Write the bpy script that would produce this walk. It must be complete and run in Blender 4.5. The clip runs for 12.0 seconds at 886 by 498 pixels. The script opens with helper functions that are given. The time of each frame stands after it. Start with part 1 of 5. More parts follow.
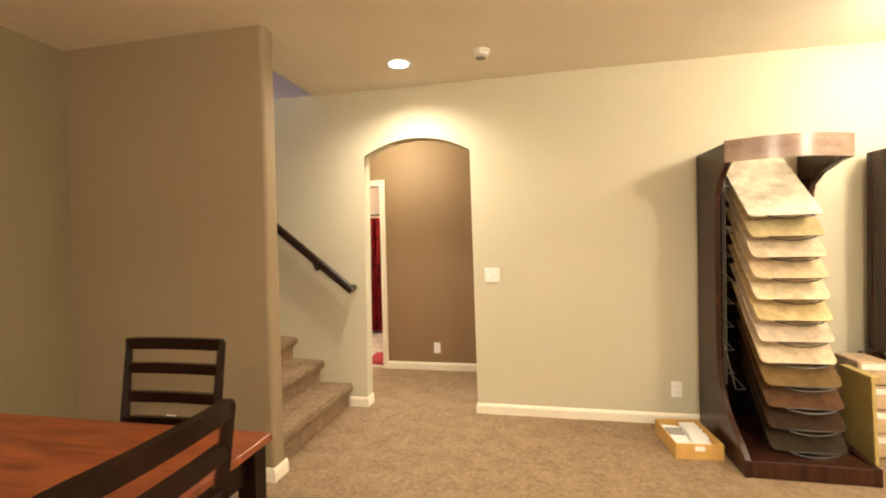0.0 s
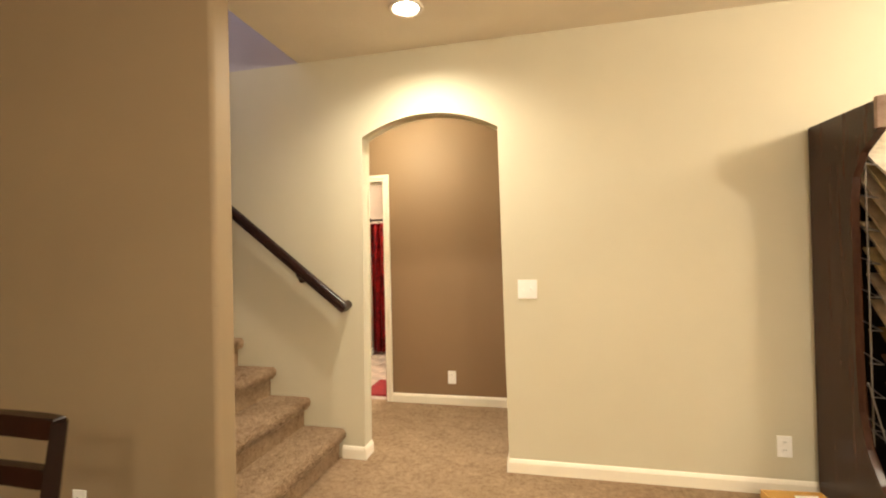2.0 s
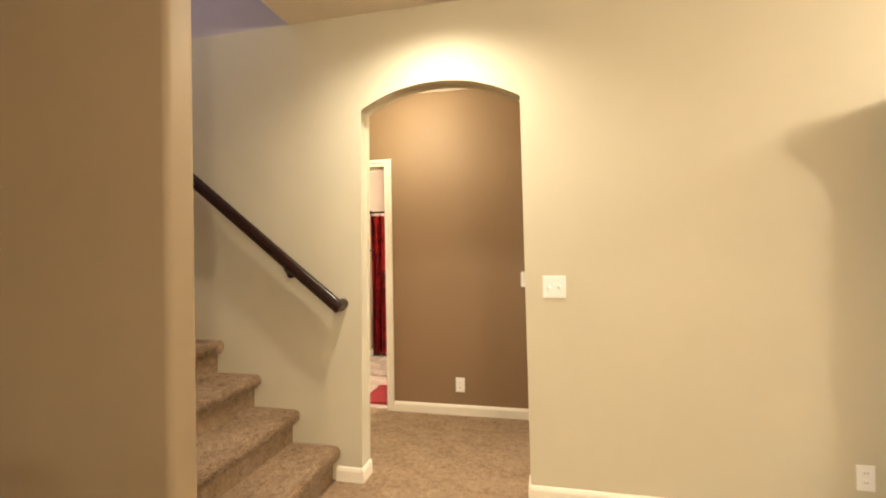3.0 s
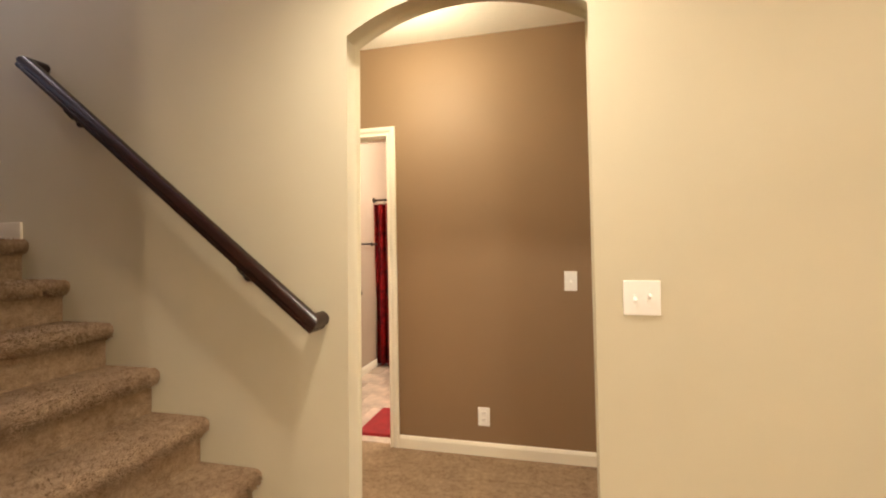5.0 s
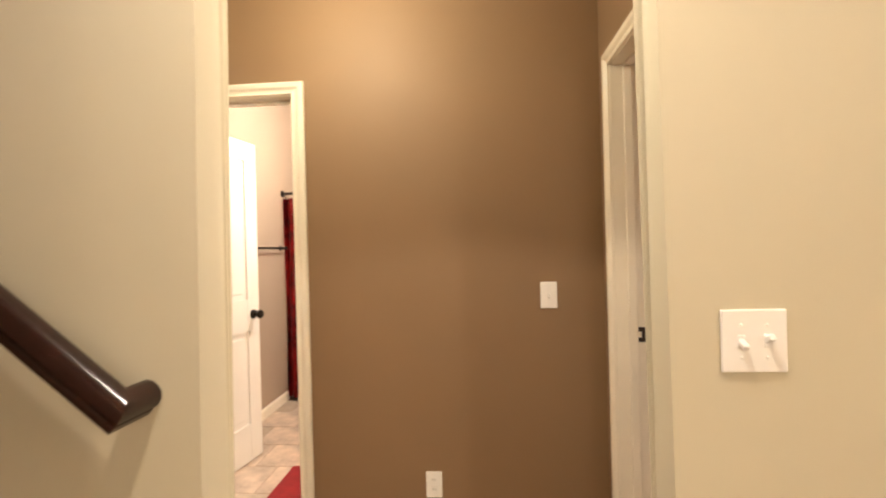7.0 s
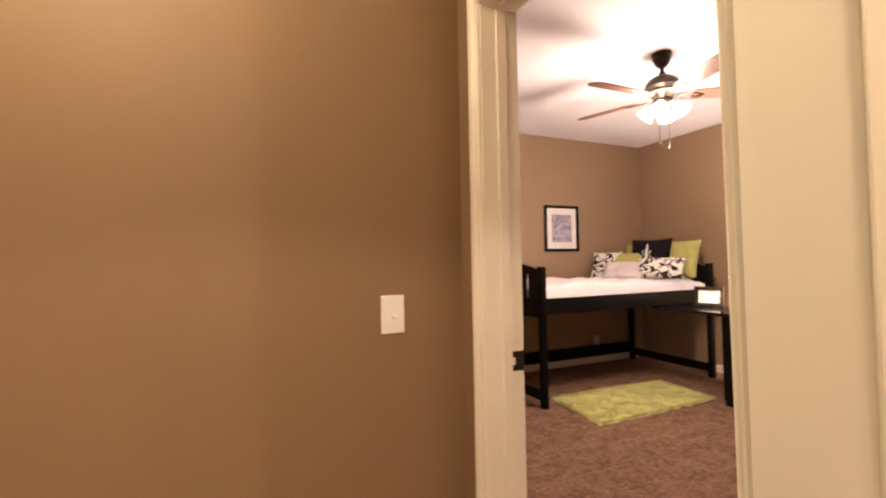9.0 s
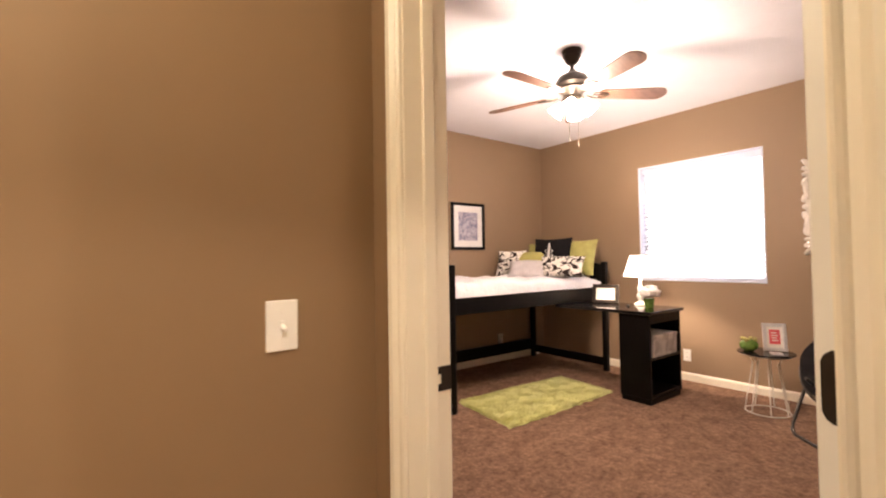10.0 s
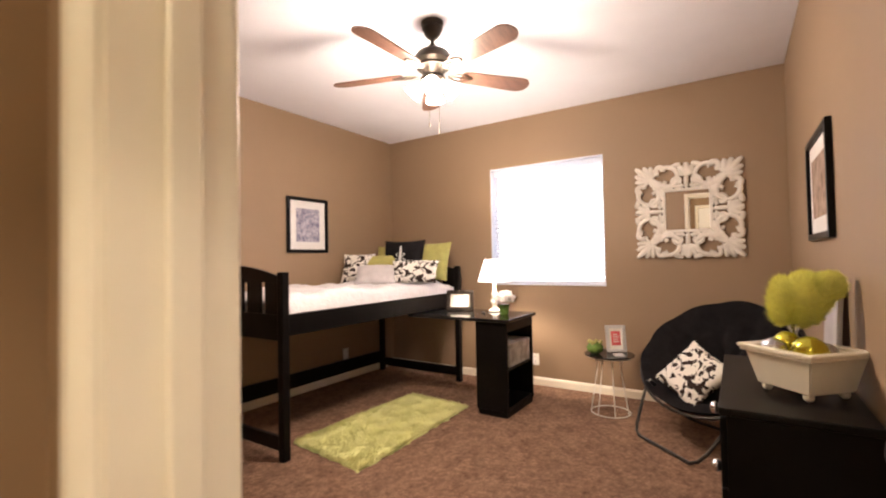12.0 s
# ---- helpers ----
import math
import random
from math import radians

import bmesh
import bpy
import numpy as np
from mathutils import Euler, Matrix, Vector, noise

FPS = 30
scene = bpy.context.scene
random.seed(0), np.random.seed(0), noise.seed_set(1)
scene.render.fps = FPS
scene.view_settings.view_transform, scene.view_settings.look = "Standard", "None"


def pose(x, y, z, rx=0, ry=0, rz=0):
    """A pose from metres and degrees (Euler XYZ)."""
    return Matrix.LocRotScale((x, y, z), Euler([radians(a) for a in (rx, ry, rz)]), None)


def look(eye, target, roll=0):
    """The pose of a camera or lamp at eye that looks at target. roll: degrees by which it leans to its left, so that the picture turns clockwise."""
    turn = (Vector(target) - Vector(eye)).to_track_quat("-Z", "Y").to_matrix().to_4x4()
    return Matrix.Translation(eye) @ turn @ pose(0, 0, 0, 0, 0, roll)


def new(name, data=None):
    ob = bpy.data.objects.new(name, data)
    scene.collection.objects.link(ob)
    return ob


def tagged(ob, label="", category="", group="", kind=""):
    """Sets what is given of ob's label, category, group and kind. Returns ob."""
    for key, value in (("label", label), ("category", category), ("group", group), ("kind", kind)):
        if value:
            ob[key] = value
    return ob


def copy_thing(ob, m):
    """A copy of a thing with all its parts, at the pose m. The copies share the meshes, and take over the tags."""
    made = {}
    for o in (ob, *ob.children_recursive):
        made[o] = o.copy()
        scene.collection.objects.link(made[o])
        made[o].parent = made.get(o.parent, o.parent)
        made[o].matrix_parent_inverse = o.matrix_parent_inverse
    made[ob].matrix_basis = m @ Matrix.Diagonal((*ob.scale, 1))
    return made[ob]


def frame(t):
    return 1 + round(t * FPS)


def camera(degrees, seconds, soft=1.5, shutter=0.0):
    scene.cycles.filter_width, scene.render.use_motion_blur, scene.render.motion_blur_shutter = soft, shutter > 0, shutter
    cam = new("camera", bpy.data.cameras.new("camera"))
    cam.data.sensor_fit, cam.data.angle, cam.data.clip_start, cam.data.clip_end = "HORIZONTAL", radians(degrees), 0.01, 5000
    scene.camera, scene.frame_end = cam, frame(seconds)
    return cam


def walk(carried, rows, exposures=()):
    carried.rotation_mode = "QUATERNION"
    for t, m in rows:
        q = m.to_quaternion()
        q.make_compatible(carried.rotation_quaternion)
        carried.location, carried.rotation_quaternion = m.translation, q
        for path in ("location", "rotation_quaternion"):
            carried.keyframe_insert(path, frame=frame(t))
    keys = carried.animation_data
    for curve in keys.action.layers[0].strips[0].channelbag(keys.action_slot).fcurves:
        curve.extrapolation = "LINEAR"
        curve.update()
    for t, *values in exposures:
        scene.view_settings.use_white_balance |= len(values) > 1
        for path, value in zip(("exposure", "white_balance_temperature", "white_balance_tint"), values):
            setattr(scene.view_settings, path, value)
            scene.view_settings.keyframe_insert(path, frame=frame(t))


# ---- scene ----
cam = camera(89.5, 12.0, 2.0, 0.4)
PATH = [
    (0, (-0.078, -0.296, 1.416), (-0.488, 1.661, 1.381), -1.3),
    (0.5, (-0.136, -0.087, 1.4), (-0.571, 1.865, 1.374), -1.2),
    (1, (-0.201, 0.116, 1.387), (-0.651, 2.065, 1.378), -1.3),
    (1.5, (-0.276, 0.32, 1.37), (-0.714, 2.272, 1.383), -1.4),
    (2, (-0.331, 0.514, 1.364), (-0.771, 2.465, 1.385), -1.3),
    (2.5, (-0.393, 0.713, 1.351), (-0.841, 2.662, 1.365), -0.9),
    (3, (-0.482, 0.904, 1.328), (-0.925, 2.854, 1.34), -0.9),
    (5, (-0.717, 1.696, 1.315), (-1.205, 3.636, 1.307), -0.9),
    (5.5, (-0.78, 1.882, 1.313), (-1.241, 3.828, 1.319), -1.2),
    (6, (-0.843, 2.068, 1.324), (-1.246, 4.027, 1.332), -1.4),
    (6.5, (-0.891, 2.26, 1.32), (-1.207, 4.235, 1.33), -1.3),
    (7, (-0.946, 2.449, 1.32), (-1.097, 4.444, 1.318), -1.5),
    (7.2, (-0.969, 2.524, 1.32), (-1.031, 4.523, 1.31), -1.7),
    (8.8, (-1.092, 3.073, 1.254), (-0.358, 4.932, 1.313), -1.6),
    (9, (-1.06, 3.14, 1.26), (-0.237, 4.962, 1.318), -1.0),
    (9.5, (-1.029, 3.284, 1.258), (0.01, 4.992, 1.31), -0.5),
    (10, (-0.959, 3.413, 1.247), (0.245, 5.01, 1.296), -0.9),
    (10.5, (-0.878, 3.534, 1.256), (0.453, 5.026, 1.312), -0.9),
    (11, (-0.794, 3.648, 1.258), (0.657, 5.023, 1.329), -0.7),
    (11.5, (-0.717, 3.769, 1.253), (0.866, 4.99, 1.319), -1.0),
    (12, (-0.56, 3.837, 1.262), (1.111, 4.935, 1.312), -1.1),
]
EXPOSURES = [(0, 0.08, 6450, 9.5), (3, 0.09, 6450, 11), (5, -0.04, 6500, 15), (7, -0.14, 6500, 17.5), (9, -0.12, 7150, 28), (10, 0.08, 6750, 21.5), (10.7, 0.07, 6600, 18.5), (12, 0.02, 6500, 17.5)]
walk(cam, [(t, look(eye, target, roll)) for t, eye, target, roll in PATH], EXPOSURES)

# ---- world and lights ----
world = bpy.data.worlds.new("world")
scene.world = world
world.use_nodes = True
wn, wl = world.node_tree.nodes, world.node_tree.links
sky = wn.new("ShaderNodeTexSky")
sky.sky_type, sky.sun_disc = "NISHITA", False
sky.sun_elevation, sky.sun_rotation = radians(40), radians(200)
wl.new(sky.outputs[0], wn["Background"].inputs[0])
wn["Background"].inputs[1].default_value = 0.15
scene.view_settings.exposure = 0.0

WARM = (1.0, 0.875, 0.67)
HALL_WARM = (0.97, 0.90, 0.64)
SOFT_WARM = (1.0, 0.86, 0.66)
BULB = (1.0, 0.845, 0.65)


def spot(name, at, power, size=110, blend=0.7, color=WARM, radius=0.05):
    lamp = bpy.data.lights.new(name, "SPOT")
    lamp.energy, lamp.color, lamp.spot_size, lamp.spot_blend, lamp.shadow_soft_size = power, color, radians(size), blend, radius
    ob = new(name, lamp)
    ob.matrix_world = pose(*at)
    return ob


def bulb(name, at, power, color=WARM, radius=0.06):
    lamp = bpy.data.lights.new(name, "POINT")
    lamp.energy, lamp.color, lamp.shadow_soft_size = power, color, radius
    ob = new(name, lamp)
    ob.matrix_world = pose(*at)
    return ob


CEIL = 2.714
# Can by the arch is known; the other two are added out of view.
CANS = [(-1.035, 2.85), (-2.0, 0.3), (1.2, 0.2)]
CAN_POWER = [164, 60, 250]
CAN_SPREAD = [156, 118, 156]
for (cx, cy), w, wide in zip(CANS, CAN_POWER, CAN_SPREAD):
    spot("can_or_fill_lamp", (cx, cy, CEIL - 0.02), w, wide, 1.0)
# First dome follows the ceiling glow; the other three are added, unseen fill.
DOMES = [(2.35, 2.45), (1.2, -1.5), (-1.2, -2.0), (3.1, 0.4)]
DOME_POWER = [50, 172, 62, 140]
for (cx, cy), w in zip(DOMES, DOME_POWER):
    bulb("dome_or_fill_lamp", (cx, cy, 2.44), w, WARM, 0.12)
HALL_CEIL = 2.643
HALL_LIGHT = (-1.50, 3.84)
bulb("hall_lamp", (*HALL_LIGHT, HALL_CEIL - 0.27), 31, HALL_WARM, 0.14)
spot("hall_end_lamp", (-2.72, 3.95, HALL_CEIL - 0.02), 48, 150, 1.0, SOFT_WARM)
# Added point light with no fixture, brightens the stairwell from above.
bulb("upstairs_fill", (-4.3, 2.75, 4.75), 56, (1.0, 0.90, 0.84), 0.12)
bulb("bath_lamp", (-1.5, 5.6, 2.35), 135, (1.0, 0.90, 0.74), 0.1)
FAN = (1.67, 5.35)
bulb("fan_lamp", (FAN[0], FAN[1], 2.06), 68, BULB, 0.13)
LAMP = (3.12, 5.70)
bulb("desk_lamp_bulb", (LAMP[0], LAMP[1], 1.175), 62, BULB, 0.03)


# ---- materials ----
def material(name, color, rough=0.6, metal=0.0, spec=0.5):
    m = bpy.data.materials.new(name)
    m.use_nodes = True
    b = m.node_tree.nodes["Principled BSDF"]
    b.inputs["Base Color"].default_value = (*color, 1)
    b.inputs["Roughness"].default_value = rough
    b.inputs["Metallic"].default_value = metal
    b.inputs["Specular IOR Level"].default_value = spec
    return m


def noise_node(m, scale, detail=4, stretch=(1, 1, 1), rough=0.6):
    n, l = m.node_tree.nodes, m.node_tree.links
    tc, mp, nz = n.new("ShaderNodeTexCoord"), n.new("ShaderNodeMapping"), n.new("ShaderNodeTexNoise")
    mp.inputs["Scale"].default_value = stretch
    nz.inputs["Scale"].default_value, nz.inputs["Detail"].default_value, nz.inputs["Roughness"].default_value = scale, detail, rough
    l.new(tc.outputs["Object"], mp.inputs[0])
    l.new(mp.outputs[0], nz.inputs["Vector"])
    return nz


def mix_colors(m, fac, dark, light, lo=0.35, hi=0.65):
    n, l = m.node_tree.nodes, m.node_tree.links
    r = n.new("ShaderNodeValToRGB")
    r.color_ramp.elements[0].position, r.color_ramp.elements[1].position = lo, hi
    r.color_ramp.elements[0].color, r.color_ramp.elements[1].color = (*dark, 1), (*light, 1)
    l.new(fac, r.inputs[0])
    return r.outputs[0]


def base_color(m, socket):
    m.node_tree.links.new(socket, m.node_tree.nodes["Principled BSDF"].inputs["Base Color"])


def blend_colors(m, a, b, fac=0.5, mode="MULTIPLY"):
    n, l = m.node_tree.nodes, m.node_tree.links
    x = n.new("ShaderNodeMix")
    x.data_type, x.blend_type = "RGBA", mode
    x.inputs[0].default_value = fac
    l.new(a, x.inputs[6])
    l.new(b, x.inputs[7])
    return x.outputs[2]


def bump(m, height, strength=0.3, distance=0.002):
    n, l = m.node_tree.nodes, m.node_tree.links
    b = n.new("ShaderNodeBump")
    b.inputs["Strength"].default_value, b.inputs["Distance"].default_value = strength, distance
    l.new(height, b.inputs["Height"])
    l.new(b.outputs[0], n["Principled BSDF"].inputs["Normal"])


def scaled(c, k):
    return tuple(min(1.0, v * k) for v in c)


def varied(name, color, rough=0.6, scale=8, amount=0.12, bump_scale=150, bump_strength=0.15, metal=0.0, spec=0.5, stretch=(1, 1, 1), distance=0.002):
    """A surface with slow tint changes and fine relief."""
    m = material(name, color, rough, metal, spec)
    slow = noise_node(m, scale, 5, stretch)
    base_color(m, mix_colors(m, slow.outputs[0], scaled(color, 1 - amount), scaled(color, 1 + amount)))
    fine = noise_node(m, bump_scale, 3, stretch)
    bump(m, fine.outputs[0], bump_strength, distance)
    return m


def carpet(name, dark, light, mark=0.76, size=6.5):
    m = material(name, light, 0.95, 0, 0.1)
    fibre = noise_node(m, 150, 3, rough=0.8)
    tuft = noise_node(m, 30, 6, rough=0.78)
    steps = noise_node(m, size, 6, rough=0.72)
    a = mix_colors(m, tuft.outputs[0], dark, light, 0.30, 0.64)
    b = mix_colors(m, fibre.outputs[0], (0.66, 0.64, 0.62), (1, 1, 1), 0.34, 0.60)
    c = mix_colors(m, steps.outputs[0], (mark, mark * 0.97, mark * 0.95), (1, 1, 1), 0.36, 0.60)
    base_color(m, blend_colors(m, blend_colors(m, a, b, 0.8), c, 0.9))
    n, l = m.node_tree.nodes, m.node_tree.links
    add = n.new("ShaderNodeMath")
    add.operation = "ADD"
    l.new(tuft.outputs[0], add.inputs[0])
    l.new(fibre.outputs[0], add.inputs[1])
    bump(m, add.outputs[0], 0.8, 0.014)
    b = n["Principled BSDF"]
    b.inputs["Specular IOR Level"].default_value = 0.05
    return m


def wood(name, dark, light, rough=0.3, stretch=(1, 12, 12), scale=2.2, spec=0.5):
    m = material(name, light, rough, 0.0, spec)
    grain = noise_node(m, scale, 8, stretch, 0.65)
    fine = noise_node(m, scale * 9, 4, stretch)
    a = mix_colors(m, grain.outputs[0], dark, light, 0.32, 0.68)
    b = mix_colors(m, fine.outputs[0], (0.72, 0.7, 0.68), (1, 1, 1), 0.35, 0.6)
    base_color(m, blend_colors(m, a, b, 0.6))
    bump(m, fine.outputs[0], 0.08, 0.001)
    return m


def glowing(name, color, strength):
    m = material(name, color, 0.4)
    b = m.node_tree.nodes["Principled BSDF"]
    b.inputs["Emission Color"].default_value = (*color, 1)
    b.inputs["Emission Strength"].default_value = strength
    return m


def two_tone(name, light, dark, scale, lo, hi, rough=0.85, distort=1.6):
    """Cloth printed with a curling damask figure in two colours."""
    m = material(name, light, rough, 0, 0.2)
    nz = noise_node(m, scale, 1.2)
    nz.inputs["Distortion"].default_value = distort
    base_color(m, mix_colors(m, nz.outputs[0], light, dark, lo, hi))
    weave = noise_node(m, 400, 2)
    bump(m, weave.outputs[0], 0.2, 0.001)
    return m


M_CREAM = varied("cream_paint", (0.600, 0.551, 0.412), 0.62, 1.2, 0.025, 130, 0.12)
M_TAUPE = varied("taupe_paint", (0.268, 0.168, 0.089), 0.6, 1.2, 0.03, 130, 0.12)
M_STAIRTAUPE = varied("olive_taupe_paint", (0.283, 0.209, 0.125), 0.6, 1.2, 0.03, 130, 0.12)
# Separate olive tone for the west wall, darker than the cream.
M_OLIVE = varied("olive_wall_tone", (0.222, 0.174, 0.094), 0.6, 1.2, 0.03, 130, 0.12)
M_BED_TAUPE = varied("bedroom_taupe_paint", (0.30, 0.203, 0.125), 0.6, 1.2, 0.03, 130, 0.12)
# Lilac cast of the upstairs daylight is put into this wall colour.
M_LILAC = varied("upstairs_daylight_tint", (0.50, 0.46, 0.50), 0.65, 1.2, 0.03, 130, 0.12)
M_BATHWALL = varied("bath_paint", (0.40, 0.315, 0.24), 0.6, 1.2, 0.03, 130, 0.12)
M_CEIL = varied("ceiling_texture", (0.80, 0.735, 0.62), 0.85, 2.0, 0.03, 28, 0.5, distance=0.004)
# White ceiling; the bluish window light on it is tinted into the colour.
M_BEDCEIL = varied("daylit_ceiling_texture", (0.83, 0.83, 0.91), 0.85, 2.0, 0.02, 28, 0.5, distance=0.004)
M_TRIM = varied("white_trim_paint", (0.86, 0.795, 0.66), 0.35, 4, 0.03, 60, 0.04)
M_DOOR = varied("white_door_paint", (0.84, 0.82, 0.77), 0.4, 4, 0.02, 60, 0.04)
M_PLATE = varied("ivory_plastic", (0.93, 0.915, 0.88), 0.3, 20, 0.02, 60, 0.02)
M_CARPET = carpet("tan_carpet", (0.31, 0.203, 0.120), (0.56, 0.402, 0.255))
M_BEDCARPET = carpet("brown_carpet", (0.185, 0.103, 0.068), (0.48, 0.295, 0.20), 0.60, 8)
M_TABLE = wood("cherry_wood", (0.09, 0.017, 0.006), (0.30, 0.076, 0.020), 0.36, (1, 9, 9), 2.6)
M_ESPRESSO = wood("espresso_wood", (0.004, 0.0018, 0.0012), (0.014, 0.005, 0.003), 0.24, (9, 9, 1), spec=0.22)
M_RAIL = wood("handrail_wood", (0.011, 0.004, 0.003), (0.032, 0.011, 0.008), 0.22, (2, 14, 14))
M_RACK = wood("rack_laminate", (0.026, 0.009, 0.005), (0.062, 0.023, 0.013), 0.27, (10, 10, 1), spec=0.3)
M_RACKHEAD = wood("rack_head_laminate", (0.27, 0.17, 0.125), (0.49, 0.35, 0.275), 0.28, (1, 5, 5), spec=0.6)
M_BLACK = varied("black_furniture_paint", (0.005, 0.004, 0.0038), 0.34, 6, 0.2, 90, 0.05, spec=0.11)
M_GLOSSBLACK = varied("gloss_black_top", (0.010, 0.009, 0.009), 0.08, 6, 0.2, 90, 0.01)
M_BRONZE = varied("dark_bronze", (0.03, 0.022, 0.016), 0.4, 20, 0.2, 90, 0.05, 0.7)
M_WIRE = varied("black_wire", (0.05, 0.045, 0.04), 0.35, 20, 0.2, 90, 0.05, 0.8)
M_RACKWIRE = varied("grey_wire", (0.24, 0.22, 0.20), 0.4, 20, 0.1, 90, 0.05, 0.6)
M_CHROME = material("chrome", (0.75, 0.75, 0.78), 0.12, 1.0)
M_WHITEWIRE = varied("white_wire", (0.82, 0.78, 0.70), 0.4, 20, 0.05, 90, 0.05)
M_CARTON = varied("yellow_cardboard", (0.62, 0.36, 0.10), 0.7, 12, 0.1, 120, 0.1)
M_PAPER = varied("white_paper", (0.82, 0.80, 0.74), 0.7, 12, 0.04, 120, 0.05)
M_YELLOW = varied("yellow_board", (0.46, 0.35, 0.12), 0.5, 12, 0.08, 120, 0.05)
M_GREY = varied("grey_card", (0.30, 0.27, 0.24), 0.6, 12, 0.1, 120, 0.05)
M_SHEET = varied("white_bedding", (0.69, 0.66, 0.68), 0.85, 5, 0.04, 14, 0.5, distance=0.02)
M_LIME = varied("lime_cloth", (0.37, 0.35, 0.11), 0.85, 9, 0.15, 260, 0.3)
M_LIMERUG = varied("lime_shag", (0.66, 0.66, 0.29), 0.9, 7, 0.08, 200, 0.3)
M_LIMEPLUME = varied("lime_feather", (0.78, 0.78, 0.20), 0.8, 14, 0.12, 200, 0.3)
M_GREYCLOTH = varied("silver_satin", (0.52, 0.49, 0.50), 0.35, 9, 0.1, 160, 0.3)
M_DAMASK = two_tone("damask_cloth", (0.80, 0.77, 0.71), (0.028, 0.017, 0.014), 14, 0.52, 0.55)
M_BLACKCLOTH = varied("black_cloth", (0.008, 0.007, 0.008), 0.95, 14, 0.3, 200, 0.4, spec=0.15)
M_CREST = material("white_print", (0.72, 0.70, 0.68), 0.85)
M_CARVED = varied("white_carved_paint", (0.82, 0.78, 0.72), 0.5, 16, 0.05, 60, 0.12)
M_MIRROR = material("mirror_glass", (0.88, 0.88, 0.88), 0.01, 1.0)
M_MAT = varied("picture_mat", (0.78, 0.76, 0.74), 0.7, 12, 0.03, 120, 0.05)
M_PRINT = two_tone("picture_print", (0.50, 0.47, 0.55), (0.18, 0.18, 0.27), 26, 0.35, 0.7, 0.6, 0.5)
M_PRINT2 = two_tone("brown_picture_print", (0.42, 0.30, 0.23), (0.19, 0.125, 0.09), 14, 0.35, 0.7, 0.6, 0.5)
M_RED = varied("red_bath_rug", (0.22, 0.008, 0.010), 0.95, 14, 0.15, 180, 0.6)
M_CURTAIN = two_tone("red_satin_curtain", (0.11, 0.004, 0.006), (0.36, 0.016, 0.016), 9, 0.35, 0.65, 0.35, 0.8)
M_PLANTER = varied("cream_ceramic", (0.76, 0.70, 0.57), 0.35, 9, 0.03, 60, 0.05)
M_GOLD = material("lime_gold_ball", (0.52, 0.47, 0.05), 0.2, 0.85)
M_SILVER = material("silver_ball", (0.62, 0.62, 0.64), 0.2, 0.9)
M_BLADE = wood("fan_blade_wood", (0.075, 0.032, 0.02), (0.17, 0.078, 0.05), 0.45, (1, 8, 8), 4)
M_LENS = glowing("lamp_lens", (1.0, 0.9, 0.72), 14)
M_FANGLASS = glowing("frosted_fan_glass", (1.0, 0.87, 0.70), 150)
M_DOME = glowing("frosted_dome_glass", (1.0, 0.9, 0.75), 8)
M_SHADE = glowing("lit_lamp_shade", (1.0, 0.92, 0.82), 3.2)
M_DAY = glowing("daylight", (0.80, 0.88, 1.0), 4.2)
M_BLIND = material("blind_vinyl", (0.88, 0.88, 0.90), 0.5)
_n, _l = M_BLIND.node_tree.nodes, M_BLIND.node_tree.links
_tr, _mx = _n.new("ShaderNodeBsdfTranslucent"), _n.new("ShaderNodeMixShader")
_tr.inputs[0].default_value = (0.86, 0.88, 0.92, 1)
_mx.inputs[0].default_value = 0.55
_l.new(_n["Principled BSDF"].outputs[0], _mx.inputs[1])
_l.new(_tr.outputs[0], _mx.inputs[2])
_l.new(_mx.outputs[0], _n["Material Output"].inputs[0])
# White trim with the blue of the daylight mixed into its colour.
M_WINTRIM = varied("daylit_white_trim", (0.74, 0.77, 0.86), 0.5, 4, 0.02, 60, 0.04)
M_GLASS = material("window_glass", (1, 1, 1), 0.0)
M_GLASS.node_tree.nodes["Principled BSDF"].inputs["Transmission Weight"].default_value = 1.0
M_PETAL = varied("white_petal", (0.82, 0.80, 0.78), 0.7, 30, 0.05, 120, 0.2)
M_GREENGLASS = varied("green_glaze", (0.12, 0.22, 0.04), 0.2, 30, 0.3, 60, 0.1)
M_PINK = material("pink_card", (0.72, 0.10, 0.12), 0.6)
M_STEELFRAME = varied("brushed_silver", (0.66, 0.66, 0.67), 0.3, 20, 0.1, 90, 0.1, 0.6)
M_TILE = varied("beige_floor_tile", (0.50, 0.40, 0.32), 0.35, 5, 0.35, 60, 0.05)
M_GROUT = varied("tile_grout", (0.40, 0.33, 0.26), 0.9, 20, 0.1, 120, 0.2)
M_SMOKE = varied("white_plastic", (0.80, 0.76, 0.68), 0.4, 20, 0.02, 60, 0.02)
STONES = [(0.72, 0.65, 0.53), (0.46, 0.37, 0.20), (0.62, 0.50, 0.36), (0.60, 0.46, 0.30), (0.70, 0.57, 0.38), (0.60, 0.46, 0.24),
          (0.60, 0.48, 0.36), (0.64, 0.51, 0.35), (0.150, 0.092, 0.034), (0.092, 0.044, 0.021), (0.036, 0.019, 0.011), (0.028, 0.018, 0.010)]


# ---- mesh helpers ----
def thing(name, at=(0, 0, 0), turn=0.0):
    ob = new(name)
    ob.matrix_world = pose(*at, 0, 0, turn)
    return ob


